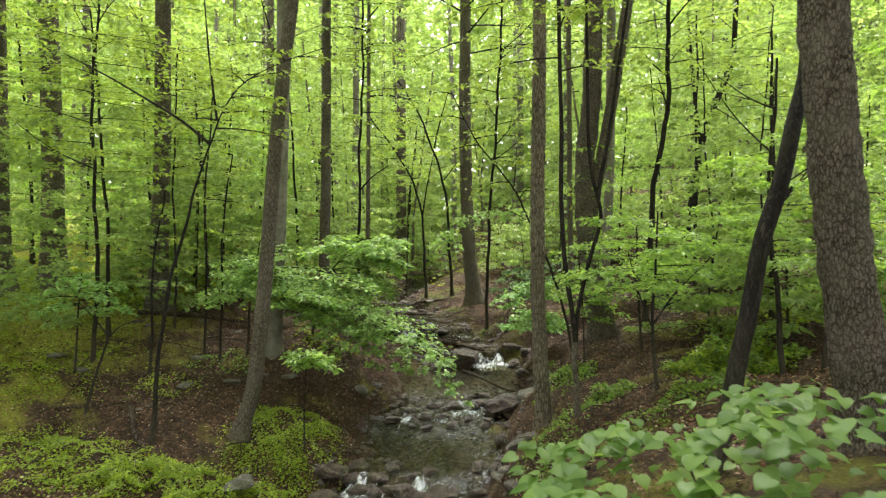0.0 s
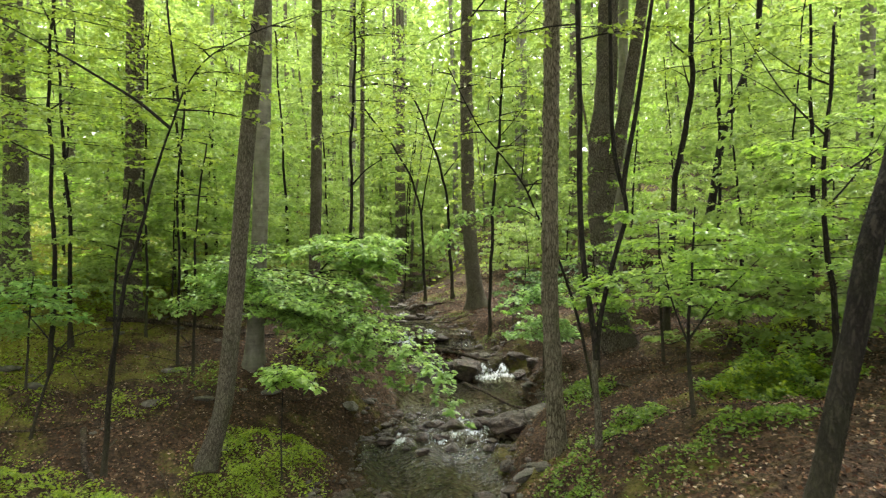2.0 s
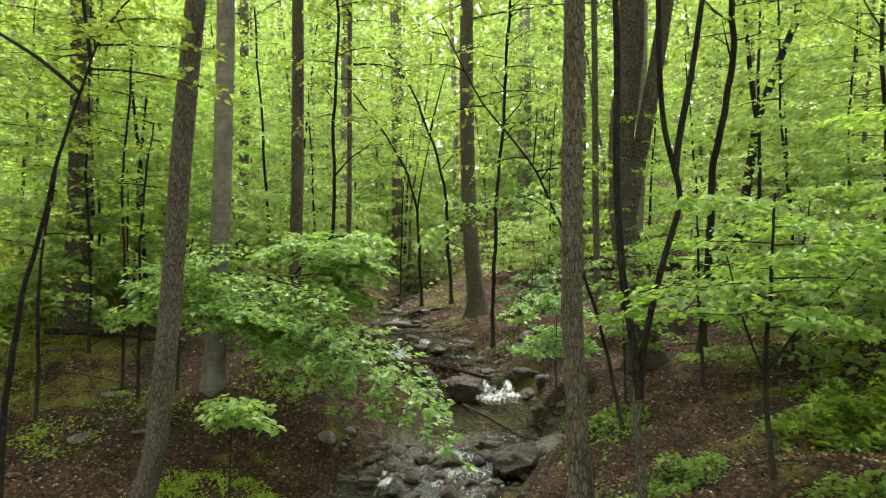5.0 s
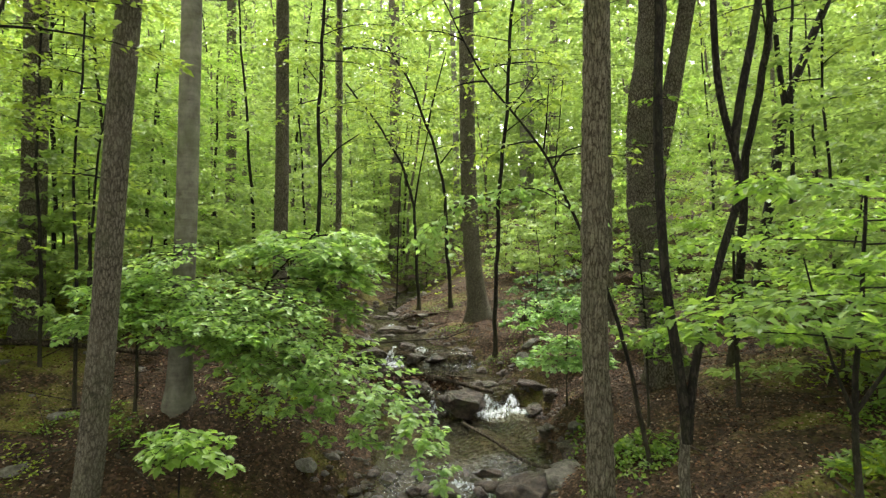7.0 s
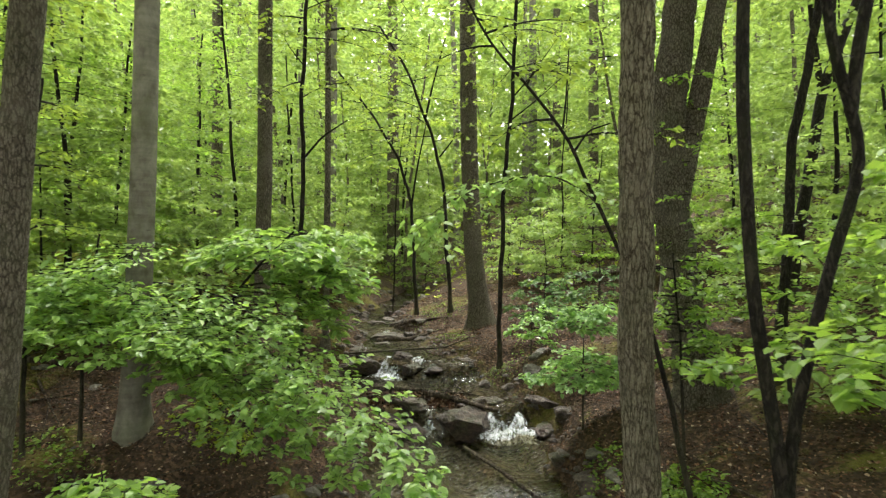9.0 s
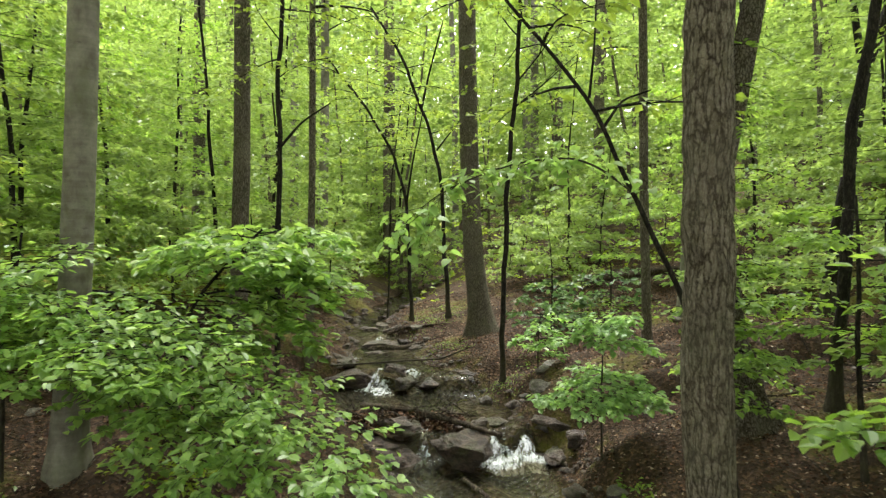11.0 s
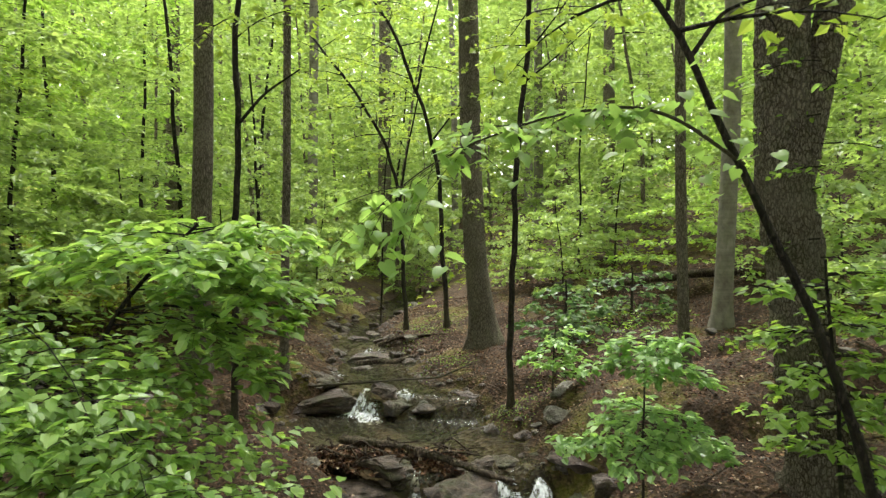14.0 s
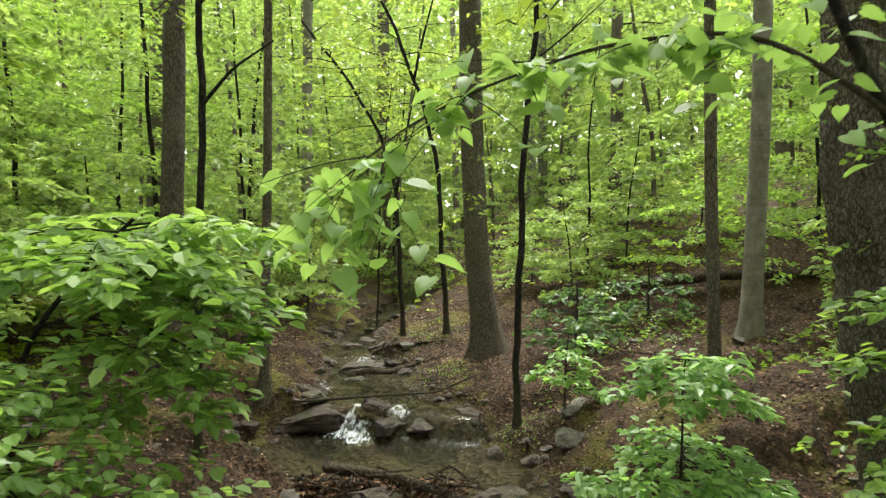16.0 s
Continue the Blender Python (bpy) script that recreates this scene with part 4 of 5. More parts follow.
YOUNG = "young tree with layers of bright green leaves"
near = [master("understorey_tree", 300 + k, 5 + k, 0.045, BARK_DARK, YOUNG, 0.4, 38, 2.4, 195, 0.115, 0.15, 0.5, 4, LEAF_NEAR if k % 2 else LEAF_FAR, "young trees beside the stream") for k in range(3)]
plant_copies(near, [(-5.5, 15.0), (-6.0, 16.9), (-6.2, 12.2), (-6.3, 15.9), (-8.3, 17.2), (-4.6, 19.2), (-7.8, 11.0), (-10.5, 15.5), (-11.5, 19), (6.6, 12.2), (8.2, 10.2), (6.2, 15.2), (8.8, 14.6), (5.6, 20.6), (8.6, 19), (11.3, 17.5), (-6.6, 21.2), (-9.2, 12.8), (-6.3, 18.2), (-12.5, 13.2), (-4.0, 21.4), (10.2, 12.4), (12.4, 14.4), (7.2, 21.5)], 0.85, 1.15)
kinds = [master("understorey_tree", 100 + k, 6.5 + 0.9 * k, 0.06, BARK_DARK if k == 3 else BARK_TWO, YOUNG, 0.4, 40, 2.8, 112, 0.19, 0.2, 0.8) for k in range(6)]
plant_copies(kinds, [(-10.5, 21), (-13, 23), (-8.5, 25), (-15.5, 19), (-12, 27), (-16, 25), (12, 22), (14.5, 19), (-2.6, 31), (-3.4, 35.5), (-5.2, 37), (-4.2, 41), (-6.4, 43), (-3.0, 46), (-5.6, 49), (-7.6, 53), (-4.4, 56), (-6.6, 60)] + far_spots(56, 22, 40, 2.0, 1.6) + far_spots(52, 38, 64, 2.2, 0.0), 0.85, 1.4)
tall = [master("canopy_tree", 200 + k, 23, 0.17 + 0.03 * k, (BARK_TWO, BARK_GREY, BARK_GREY, BARK_TWO)[k],
               ("tall grey-brown forest tree", "tall pale grey forest tree", "tall smooth grey forest tree", "tall brown forest tree")[k], 5.5, 44, 4.4, 78, 0.27, 0.4, 0.4, top=0.5) for k in range(4)]
# trees out of view behind and beside the camera, added to shade the ground
SHADE_BEHIND = [(a * math.cos(k * 2.4) + 1, -4 + a * math.sin(k * 2.4)) for k, a in enumerate(np.linspace(7, 30, 34)) if -4 + a * math.sin(k * 2.4) < 4]
SHADE_ASIDE = [(-8, 6.5), (-12, 9.5), (8.2, 5.2), (9.5, 8.4), (13, 11.5), (-15, 12), (12, 3), (-9.5, 2)]
plant_copies(tall, far_spots(62, 23, 75, 2.4, 1.2) + SHADE_BEHIND + SHADE_ASIDE, 0.85, 1.25)

shrubs = [master("forest_shrub", 400 + k, 1.6 + 0.4 * k, 0.02, BARK_DARK, "low leafy shrub under the trees", 0.1, 20, 1.4, 120, 0.13, 0.2, 0.2, 4, LEAF_FAR, "shrubs under the trees") for k in range(3)]
for o in shrubs:
    o["category"] = "shrub"
plant_copies(shrubs, far_spots(40, 22, 38, 1.4, 1.4) + [(-3.6, 18.9), (-5.4, 14.2), (-7.4, 15.4), (-5.0, 18.2), (2.6, 21.8), (1.9, 23.6), (3.4, 25.2), (-3.4, 23.5), (-4.4, 25.5), (-1.6, 30.5), (4.0, 23.4), (6.6, 18.6), (7.6, 16.4), (5.6, 12.6), (7.4, 9.6), (6.4, 11.2), (9.6, 11.0), (-8.2, 9.9), (-9.6, 10.9)], 0.8, 1.4)

# the distance: a deep belt of leaf clumps and stems, beyond single trees
kr = np.random.default_rng(5)
n_far = 68000
fy = kr.uniform(62, 105, n_far)
fx = kr.uniform(-1, 1, n_far) * (8 + 0.9 * fy)
fz = ground_z(fx, fy) + 32 * kr.random(n_far) + 0.5 * np.sin(fx * 0.7) * np.sin(fy * 0.5)
woods = new("far_woods", leaf_mesh("far_woods", [leaf_arrays(np.stack([fx, fy, fz], 1), kr.normal(0, 1, (n_far, 3)), np.array([0, 0, 1.0]) + kr.normal(0, 0.7, (n_far, 3)), kr.uniform(0.7, 1.5, n_far), 4, 0.8)], LEAF_FAR))
tagged(woods, "distant green leaf mass of the forest", "woods", kind="stuff")

# ---------------------------------------------------------------- rocks, falls and driftwood
def rock_mesh(seed, flat=0.65, rugged=0.28, material=ROCK_WET, levels=3):
    """An angular, worn stone about one metre across."""
    bm = bmesh.new()
    bmesh.ops.create_icosphere(bm, subdivisions=levels, radius=0.5)
    off = Vector((seed * 7.3, seed * 3.1, seed * 1.7))
    r = np.random.default_rng(seed)
    cuts = [(Vector(unit(r.normal(0, 1, 3))), r.uniform(0.22, 0.38)) for _ in range(9)]
    for v in bm.verts:
        for nrm, d in cuts:
            k = v.co.dot(nrm) - d
            if k > 0:
                v.co -= nrm * k
        v.co *= 1 + 1.0 * rugged * noise.noise(v.co * 1.6 + off) + 0.26 * noise.noise(v.co * 4.3 + off) + 0.16 * abs(noise.noise(v.co * 9 + off)) + 0.06 * noise.noise(v.co * 19 + off)
        v.co.z *= flat
    me = bpy.data.meshes.new("rock")
    bm.to_mesh(me)
    bm.free()
    me.materials.append(material)
    return me


ROCKS = [rock_mesh(k, 0.5 + 0.06 * (k % 4), levels=4) for k in range(7)]
GREYS = [rock_mesh(20 + k, 0.45 + 0.08 * k, material=ROCK_DRY) for k in range(3)]
SMALL = [rock_mesh(40 + k, 0.5 + 0.06 * (k % 4), levels=2) for k in range(7)]
SMALL_GREYS = [rock_mesh(60 + k, 0.45 + 0.08 * k, material=ROCK_DRY, levels=2) for k in range(3)]


def rock(me, x, y, z, sx, sy, sz, turn, label, group="rocks in the stream", tilt=0):
    ob = new("rock", me)
    ob.matrix_basis = pose(x, y, z, tilt, 0, turn)
    ob.scale = (sx, sy, sz)
    return tagged(ob, label, "rock", group)


WETL, DRYL = "wet dark brown rock in the stream", "grey lichen-covered stone on the bank"
rock(ROCKS[0], 0.70, 14.8, -0.64, 0.84, 0.75, 1.25, 20, "large reddish-brown boulder beside the small waterfall")
rock(ROCKS[1], -0.45, 15.25, -0.8, 1.05, 0.7, 0.62, -10, "flat wet rock at the lip of the fall")
rock(ROCKS[2], 0.05, 15.05, -0.86, 0.75, 0.6, 0.6, 60, WETL)
rock(ROCKS[3], -1.25, 15.45, -0.62, 0.8, 0.6, 0.6, 30, WETL)
rock(ROCKS[4], -1.72, 17.6, -0.42, 1.5, 1.0, 0.85, 5, "smooth dark slab beside the upper fall")
rock(ROCKS[5], -0.35, 17.3, -0.44, 0.62, 0.55, 0.55, 80, "rounded brown rock beside the upper fall")
rock(ROCKS[6], 0.15, 17.5, -0.4, 0.7, 0.5, 0.45, 15, WETL)
rock(ROCKS[1], 0.7, 17.6, -0.32, 0.8, 0.5, 0.45, 120, WETL)
rock(ROCKS[2], 1.83, 12.25, -1.05, 0.95, 0.75, 0.75, 10, "large brown boulder on the stream edge")
rock(GREYS[0], 2.2, 12.5, -0.95, 0.85, 0.7, 0.75, 50, "mossy grey boulder on the stream edge")
rock(ROCKS[3], 1.9, 11.7, -1.3, 0.7, 0.55, 0.5, 95, WETL)
rock(ROCKS[4], 2.4, 13.1, -0.82, 0.7, 0.55, 0.6, 0, WETL)
rock(ROCKS[5], 2.3, 15.1, -0.62, 0.6, 0.5, 0.6, 40, WETL)
rock(ROCKS[0], 2.05, 15.55, -0.5, 0.5, 0.5, 0.5, 10, WETL)
rock(ROCKS[6], 0.93, 12.0, -1.36, 0.26, 0.24, 0.3, 10, WETL)
rock(ROCKS[0], 0.05, 12.3, -1.25, 0.34, 0.3, 0.42, 70, WETL)
rock(ROCKS[1], 1.28, 12.65, -1.0, 0.3, 0.26, 0.3, 20, WETL)
rock(ROCKS[2], -0.35, 12.15, -1.28, 0.45, 0.4, 0.42, 33, WETL)
rock(ROCKS[3], 0.5, 12.35, -1.2, 0.4, 0.34, 0.34, 120, WETL)
rock(ROCKS[4], -0.94, 9.0, -1.62, 0.55, 0.5, 0.6, 12, WETL)
rock(ROCKS[5], -0.29, 9.65, -1.6, 0.42, 0.4, 0.55, 44, WETL)
rock(ROCKS[6], 0.2, 9.4, -1.62, 0.4, 0.38, 0.5, 100, WETL)
rock(ROCKS[0], 0.68, 9.15, -1.6, 0.6, 0.5, 0.65, 70, WETL)
rock(ROCKS[1], -0.98, 9.6, -1.42, 0.6, 0.5, 0.5, 10, WETL)
rock(GREYS[1], -1.8, 8.25, -1.1, 0.42, 0.3, 0.4, 30, "pale grey stone among low plants", "stones on the bank", 15)
rock(GREYS[2], 2.17, 17.0, -0.05, 0.55, 0.45, 0.5, 30, "mossy grey stone in the leaf litter", "stones on the bank")
rock(GREYS[0], 1.94, 16.65, -0.28, 0.36, 0.3, 0.24, 60, DRYL, "stones on the bank")
kr = np.random.default_rng(9)
for k in range(230):
    y = kr.choice([kr.uniform(7.5, 21), kr.uniform(9.2, 10.3), kr.uniform(11.6, 12.9), kr.uniform(19.8, 29)])
    l, r = np.interp(y, S_Y, S_L), np.interp(y, S_Y, S_R)
    steep_here = 9.2 < y < 10.3 or 11.6 < y < 12.9 or 17.2 < y < 17.8 or y > 19.8
    if steep_here and kr.random() < 0.6:
        x = kr.uniform(l, r)
    else:
        x = (l + kr.normal(-0.05, 0.16)) if kr.random() < 0.5 else (r + kr.normal(0.1, 0.2))
    d = 0.1 + 0.32 * kr.random() ** 2.2
    wet = l - 0.1 < x < r + 0.1
    z = max(gz(x, y), float(stream_level(y, x)) - 0.12) + 0.12 * d
    rock((SMALL if wet else SMALL_GREYS)[kr.integers(0, 7 if wet else 3)], x, y, z, d * kr.uniform(0.9, 1.4), d, d * kr.uniform(0.8, 1.2), kr.uniform(0, 360),
         WETL if wet else DRYL, "rocks in the stream" if wet else "stones on the bank")
for k in range(60):
    x, y = kr.uniform(-7, -2), kr.uniform(9, 16)
    if kr.random() < 0.45:
        x, y = kr.uniform(2.6, 7), kr.uniform(14, 24)
    d = 0.08 + 0.3 * kr.random() ** 2
    rock(SMALL_GREYS[kr.integers(0, 3)], x, y, gz(x, y) + 0.06 * d, d * 1.3, d, d * 0.8, kr.uniform(0, 360), DRYL, "stones on the bank", kr.uniform(-12, 12))

for x, y, d, k in [(-1.1, 15.3, 0.5, 0), (-0.15, 15.35, 0.5, 2), (1.0, 15.42, 0.34, 5), (1.25, 15.6, 0.3, 6),
                   (1.9, 15.7, 0.42, 2), (2.1, 15.2, 0.5, 1), (-0.5, 17.6, 0.42, 3), (-1.6, 18.0, 0.6, 1), (-2.3, 17.2, 0.7, 0),
                   (-1.5, 20.3, 0.8, 1), (-0.9, 20.5, 0.7, 4), (-2.1, 20.5, 0.7, 2), (-0.5, 20.1, 0.5, 6), (-1.9, 21.6, 0.6, 5), (-1.2, 19.4, 0.5, 3), (-2.4, 19.3, 0.6, 0)]:
    rock(ROCKS[k], x, y, float(stream_level(y, x)) - (0.02 - 0.08 * d if y < 19 else 0.06 + 0.03 * d), d * 1.35, d, d * (0.85 if y < 19 else 0.6), 37 * x + 60 * y, WETL)

for yc, n in ((9.55, 15), (11.8, 13), (12.55, 15), (15.3, 7)):
    for k in range(n):
        x = -0.75 + (2.7 if yc > 11 else 2.2) * (k + kr.random()) / n
        if yc == 15.3 and x > 1.2:
            continue
        y = yc - 0.2 * math.sin(2.1 * x + 0.8) - 0.1 * math.sin(5.3 * x + 1.7 * yc) + kr.normal(-0.03, 0.09 if yc == 15.3 else 0.26)
        d = 0.1 + 0.3 * kr.random() ** 2
        rock(SMALL[kr.integers(0, 7)], x, y, float(stream_level(y + 0.08, x)) - 0.03, d * kr.uniform(1, 1.4), d, d * kr.uniform(0.8, 1.2), kr.uniform(0, 360), WETL, tilt=kr.uniform(-10, 10))

# pebbles on the bed
n_p = 2600
py = kr.uniform(7, 24, n_p)
pu = kr.random(n_p)
px = np.interp(py, S_Y, S_L) - 0.25 + pu * (np.interp(py, S_Y, S_R) - np.interp(py, S_Y, S_L) + 0.5)
pz = ground_z(px, py)
oct_v = np.array([(1, 0, 0), (0, 1, 0), (-1, 0, 0), (0, -1, 0), (0, 0, 0.6), (0, 0, -0.6), (0.65, 0.65, 0.25), (-0.65, 0.65, 0.25), (-0.65, -0.65, 0.25), (0.65, -0.65, 0.25)])
oct_f = np.array([(4, 0, 6), (4, 6, 1), (4, 1, 7), (4, 7, 2), (4, 2, 8), (4, 8, 3), (4, 3, 9), (4, 9, 0), (0, 1, 6), (1, 2, 7), (2, 3, 8), (3, 0, 9)])
ps = 0.02 + 0.07 * kr.random(n_p) ** 2
pa = kr.uniform(0, 6.28, n_p)
rot = np.stack([np.stack([np.cos(pa), -np.sin(pa), 0 * pa], 1), np.stack([np.sin(pa), np.cos(pa), 0 * pa], 1), np.stack([0 * pa, 0 * pa, 0 * pa + 1], 1)], 1)
pv = np.einsum("nij,vj->nvi", rot, oct_v) * (ps[:, None, None] * kr.uniform(0.6, 1.3, (n_p, 1, 3))) + np.stack([px, py, pz], 1)[:, None, :]
pebbles = new("pebbles", raw_mesh("pebbles", pv.reshape(-1, 3), (oct_f[None] + (np.arange(n_p) * 10)[:, None, None]).reshape(-1, 3), ROCK_WET, True))
tagged(pebbles, "brown pebbles on the stream bed", "pebbles", kind="stuff")


def fall(x0, x1, y_top, y_foot, label, seed, apron=0.35, fan=0.5, jets=0, froth=200, pile=0.0, drift=0.0, sheet=True):
    """White water: a sheet that slides over a lip and runs out, and flecks of froth carried off at the foot."""
    r = np.random.default_rng(seed)
    xc = (x0 + x1) / 2
    zf = float(stream_level(y_foot, xc)) - 0.03
    o = np.array([xc, y_foot, zf])
    ob = tagged(base_at("waterfall", *o), label, "waterfall")
    wide, long = 15, 22
    uu, vv = np.meshgrid(np.linspace(-1, 1, wide), np.linspace(0, 1, long))
    half = (x1 - x0) / 2
    drop = np.clip(vv / 0.55, 0, 1)
    run = np.clip((vv - 0.55) / 0.45, 0, 1)
    ax = xc + uu * half * (0.75 + 0.25 * drop + 0.2 * fan * drop ** 1.5 + 2.2 * fan * run ** 0.7) + drift * run + 0.02 * np.sin(9 * vv + 4 * uu + seed)
    ay = y_top + 0.08 - drop * (y_top - y_foot + 0.08) - run * apron * (0.55 + 0.45 * np.cos(uu * 1.4) + 0.12 * np.sin(5 * uu + seed))
    zt = np.minimum(stream_level(y_top + 0.06, ax), stream_level(y_top + 0.06, xc + 0 * ax)) - 0.012 - 0.05 * uu ** 4
    under = stream_level(np.minimum(ay, y_foot + 0.02), ax) - 0.03
    az = np.where(run > 0, under, zt - 0.02 + (under - zt + 0.02) * drop ** 1.5)
    lump = np.array([noise.noise((a * 16 + seed, b * 7, c * 9)) for a, b, c in zip(ax.ravel(), ay.ravel(), az.ravel())]).reshape(ax.shape)
    az = az + 0.016 + 0.014 * lump * np.clip(drop * 2, 0.2, 1) + pile * np.exp(-((vv - 0.6) / 0.12) ** 2) * (0.5 + lump) * (1 - 0.5 * uu ** 2) - 0.035 * run ** 2 - 0.03 * run * uu ** 2
    gi0, gj0 = np.meshgrid(np.arange(long - 1), np.arange(wide - 1), indexing="ij")
    q0 = (gi0 * wide + gj0).ravel()
    if sheet:
        child("cascade", raw_mesh("cascade", np.stack([ax, ay, az], -1).reshape(-1, 3) - o, np.stack([q0, q0 + 1, q0 + wide + 1, q0 + wide], 1), CASCADE, True), ob)
    u = np.linspace(0, 1, 7)
    threads = []
    for k in range(jets):
        a, l, hgt = r.normal(xc + 0.05, 0.12), r.uniform(0.06, 0.25), r.uniform(0.01, 0.06)
        t = u * 1.2
        side = r.normal(0, 0.5)
        threads.append(tube(np.stack([a + side * l * t, y_foot - 0.05 - l * t * 0.5, zf + hgt * 4 * t * (1.05 - t)], 1) - o, r.uniform(0.002, 0.006) * (0.3 + np.sin(u * 2.9)), 4))
    if threads:
        tagged(child("spray", raw_mesh("spray", *joined(threads), FOAM, True), ob), kind="stuff")
    n = int(1.5 * froth * (x1 - x0 + 0.25) * (apron + 0.15) / 0.3)
    d = apron * np.abs(r.normal(0, 0.36, n))
    way = r.normal(-math.pi / 2, 0.75, n)
    fx = xc + (r.random(n) - 0.5) * (x1 - x0) * (1 + 1.4 * fan) + np.cos(way) * d
    fy = y_foot + 0.04 + np.sin(way) * d
    fz = stream_level(fy, fx) - 0.028 + pile * np.clip(1 - 2 * d / apron, 0, 1) * r.random(n)
    ca, sa = np.cos(way), np.sin(way)
    zero = 0 * ca
    turn = np.stack([np.stack([ca, -sa, zero], 1), np.stack([sa, ca, zero], 1), np.stack([zero, zero, zero + 1], 1)], 1)
    size = r.uniform(0.005, 0.015, n) * np.clip(1.25 - d / apron * 0.5, 0.4, 1.2)
    v = np.einsum("nij,nvj->nvi", turn, oct_v[None] * np.stack([size * r.uniform(1.5, 4.5, n), size * 0.8, size * r.uniform(0.15, 0.5, n)], 1)[:, None, :]) + np.stack([fx, fy, fz], 1)[:, None, :]
    child("froth", raw_mesh("froth", v.reshape(-1, 3) - o, (oct_f[None] + (np.arange(n) * 10)[:, None, None]).reshape(-1, 3), FOAM, True), ob)["kind"] = "stuff"


fall(1.5, 1.76, 15.5, 15.22, "small white waterfall beside the boulder", 3, 0.5, 1.4, 10, 900, 0.03, -0.14)
fall(1.08, 1.3, 15.25, 15.02, "white water slipping past the boulder", 14, 0.3, 0.3, 0, 300, 0.015, 0.05)
fall(-1.0, -0.74, 17.72, 17.45, "small white fall between two rocks", 4, 0.5, 0.3, 0, 260, 0.012, 0.2)
fall(-0.42, -0.12, 17.74, 17.52, "thin trickle over dark rocks", 5, 0.12, 0.1, 0, 90)
fall(0.2, 0.3, 15.2, 14.95, "thin trickle beside the boulder", 6, 0.15, 0.3, 0, 80)
for k, (a, y, w, ap) in enumerate([(0.82, 12.75, 0.16, 0.3), (1.2, 12.7, 0.2, 0.35), (0.5, 12.1, 0.12, 0.3), (-0.2, 12.05, 0.12, 0.28), (1.35, 12.15, 0.1, 0.2), (0.72, 12.35, 0.1, 0.4), (1.0, 12.4, 0.14, 0.4), (-0.45, 12.7, 0.08, 0.2)]):
    fall(a, a + 0.6 * w, y, y - 0.24, "white riffle among dark rocks", 70 + k, ap, 0.8, 0, 260, 0.012, 0.0, k in (1, 3))
fall(-0.75, -0.2, 9.75, 9.3, "white cascade over the lower rocks", 9, 0.5, 0.25, 10, 300, 0.04)
fall(0.3, 0.52, 9.65, 9.3, "white cascade over the lower rocks", 13, 0.4, 0.4, 0, 250, 0.03)
fall(-1.85, -1.6, 18.95, 18.7, "white riffle far up the stream", 10, 0.3, 0.5, 0, 100)
fall(-1.5, -1.35, 20.6, 20.2, "white riffle far up the stream", 11, 0.3, 0.5, 0, 100)


def log(name, pts, r0, r1, label, mat=DEADWOOD, cat="log", seed=0):
    q = smooth_path(pts, max(8, 7 * len(pts)))
    o = q[0].copy()
    ob = new(name, raw_mesh(name, *tube(q - o, np.linspace(r0, r1, len(q)) * (1 + 0.14 * np.sin(np.arange(len(q)) * 1.9 + seed)), 10, 0.3, seed), mat, True))
    ob.location = o
    return tagged(ob, label, cat)


def lie(x, y, up=0.03):
    return (x, y, max(gz(x, y), float(stream_level(y, x)) - 0.05) + up)


log("log", [(0.82, 14.4, -0.87), (1.35, 13.6, -0.90), (1.75, 12.95, -0.95), (2.05, 12.6, -0.9)], 0.026, 0.02, "thin dead log lying across the pool", seed=1)
log("log", [(-0.75, 15.85, -0.40), (-0.1, 15.6, -0.37), (0.5, 15.35, -0.40), (1.0, 15.1, -0.47), (1.3, 14.95, -0.5)], 0.062, 0.03, "dark wet log jammed above the boulder", seed=2)
log("branch", [(-1.6, 17.45, -0.13), (-0.9, 17.6, -0.1), (-0.3, 17.68, -0.06), (0.25, 17.8, -0.05), (0.75, 18.1, 0.12)], 0.018, 0.011, "thin black stick across the upper fall", BARK_DARK, "stick", 3)
log("log", [lie(-1.5, 19.7, 0.0), lie(-1.1, 19.85, 0.04), lie(-0.8, 19.8, 0.03), lie(-0.4, 20.05, 0.02), lie(0.1, 20.1, -0.02)], 0.06, 0.035, "rotting mossy log on the bank", seed=4)
log("log", [lie(-1.3, 20.9, 0.03), lie(-0.9, 20.95, 0.05), lie(-0.5, 20.8, 0.04), lie(0.1, 20.6, 0.0)], 0.045, 0.025, "rotting log on the bank", seed=5)
log("log", [lie(3.2, 21.5, 0.2), lie(5.2, 20.8, 0.25), lie(7.2, 20.2, 0.2)], 0.1, 0.08, "fallen trunk lying on the slope", seed=6)
log("log", [lie(-6.2, 13.2, 0.1), lie(-5.1, 13.6, 0.14), lie(-4.0, 13.9, 0.1)], 0.05, 0.03, "thin fallen log on the bank", seed=7)
log("log", [lie(-4.3, 9.9, 0.05), lie(-3.8, 9.2, 0.05), lie(-3.2, 8.7, 0.04)], 0.04, 0.025, "bleached dead branch on the bank", seed=8)
kr = np.random.default_rng(12)
for k in range(40):
    x, y = kr.uniform(-0.9, 0.7), kr.uniform(15.3, 15.7)
    a, l = kr.uniform(0, 6.28), kr.uniform(0.2, 0.55)
    log("stick", [(x, y, -0.5 + 0.2 * kr.random()), (x + 0.5 * l * math.cos(a), y + 0.2 * l * math.sin(a), -0.44 + 0.14 * kr.random()), (x + l * math.cos(a), y + 0.4 * l * math.sin(a), -0.5 + 0.16 * kr.random())],
        0.008 + 0.012 * kr.random(), 0.006, "dead stick in a small jam", seed=k, cat="stick")["group"] = "sticks in the jam"
n_d = 2600
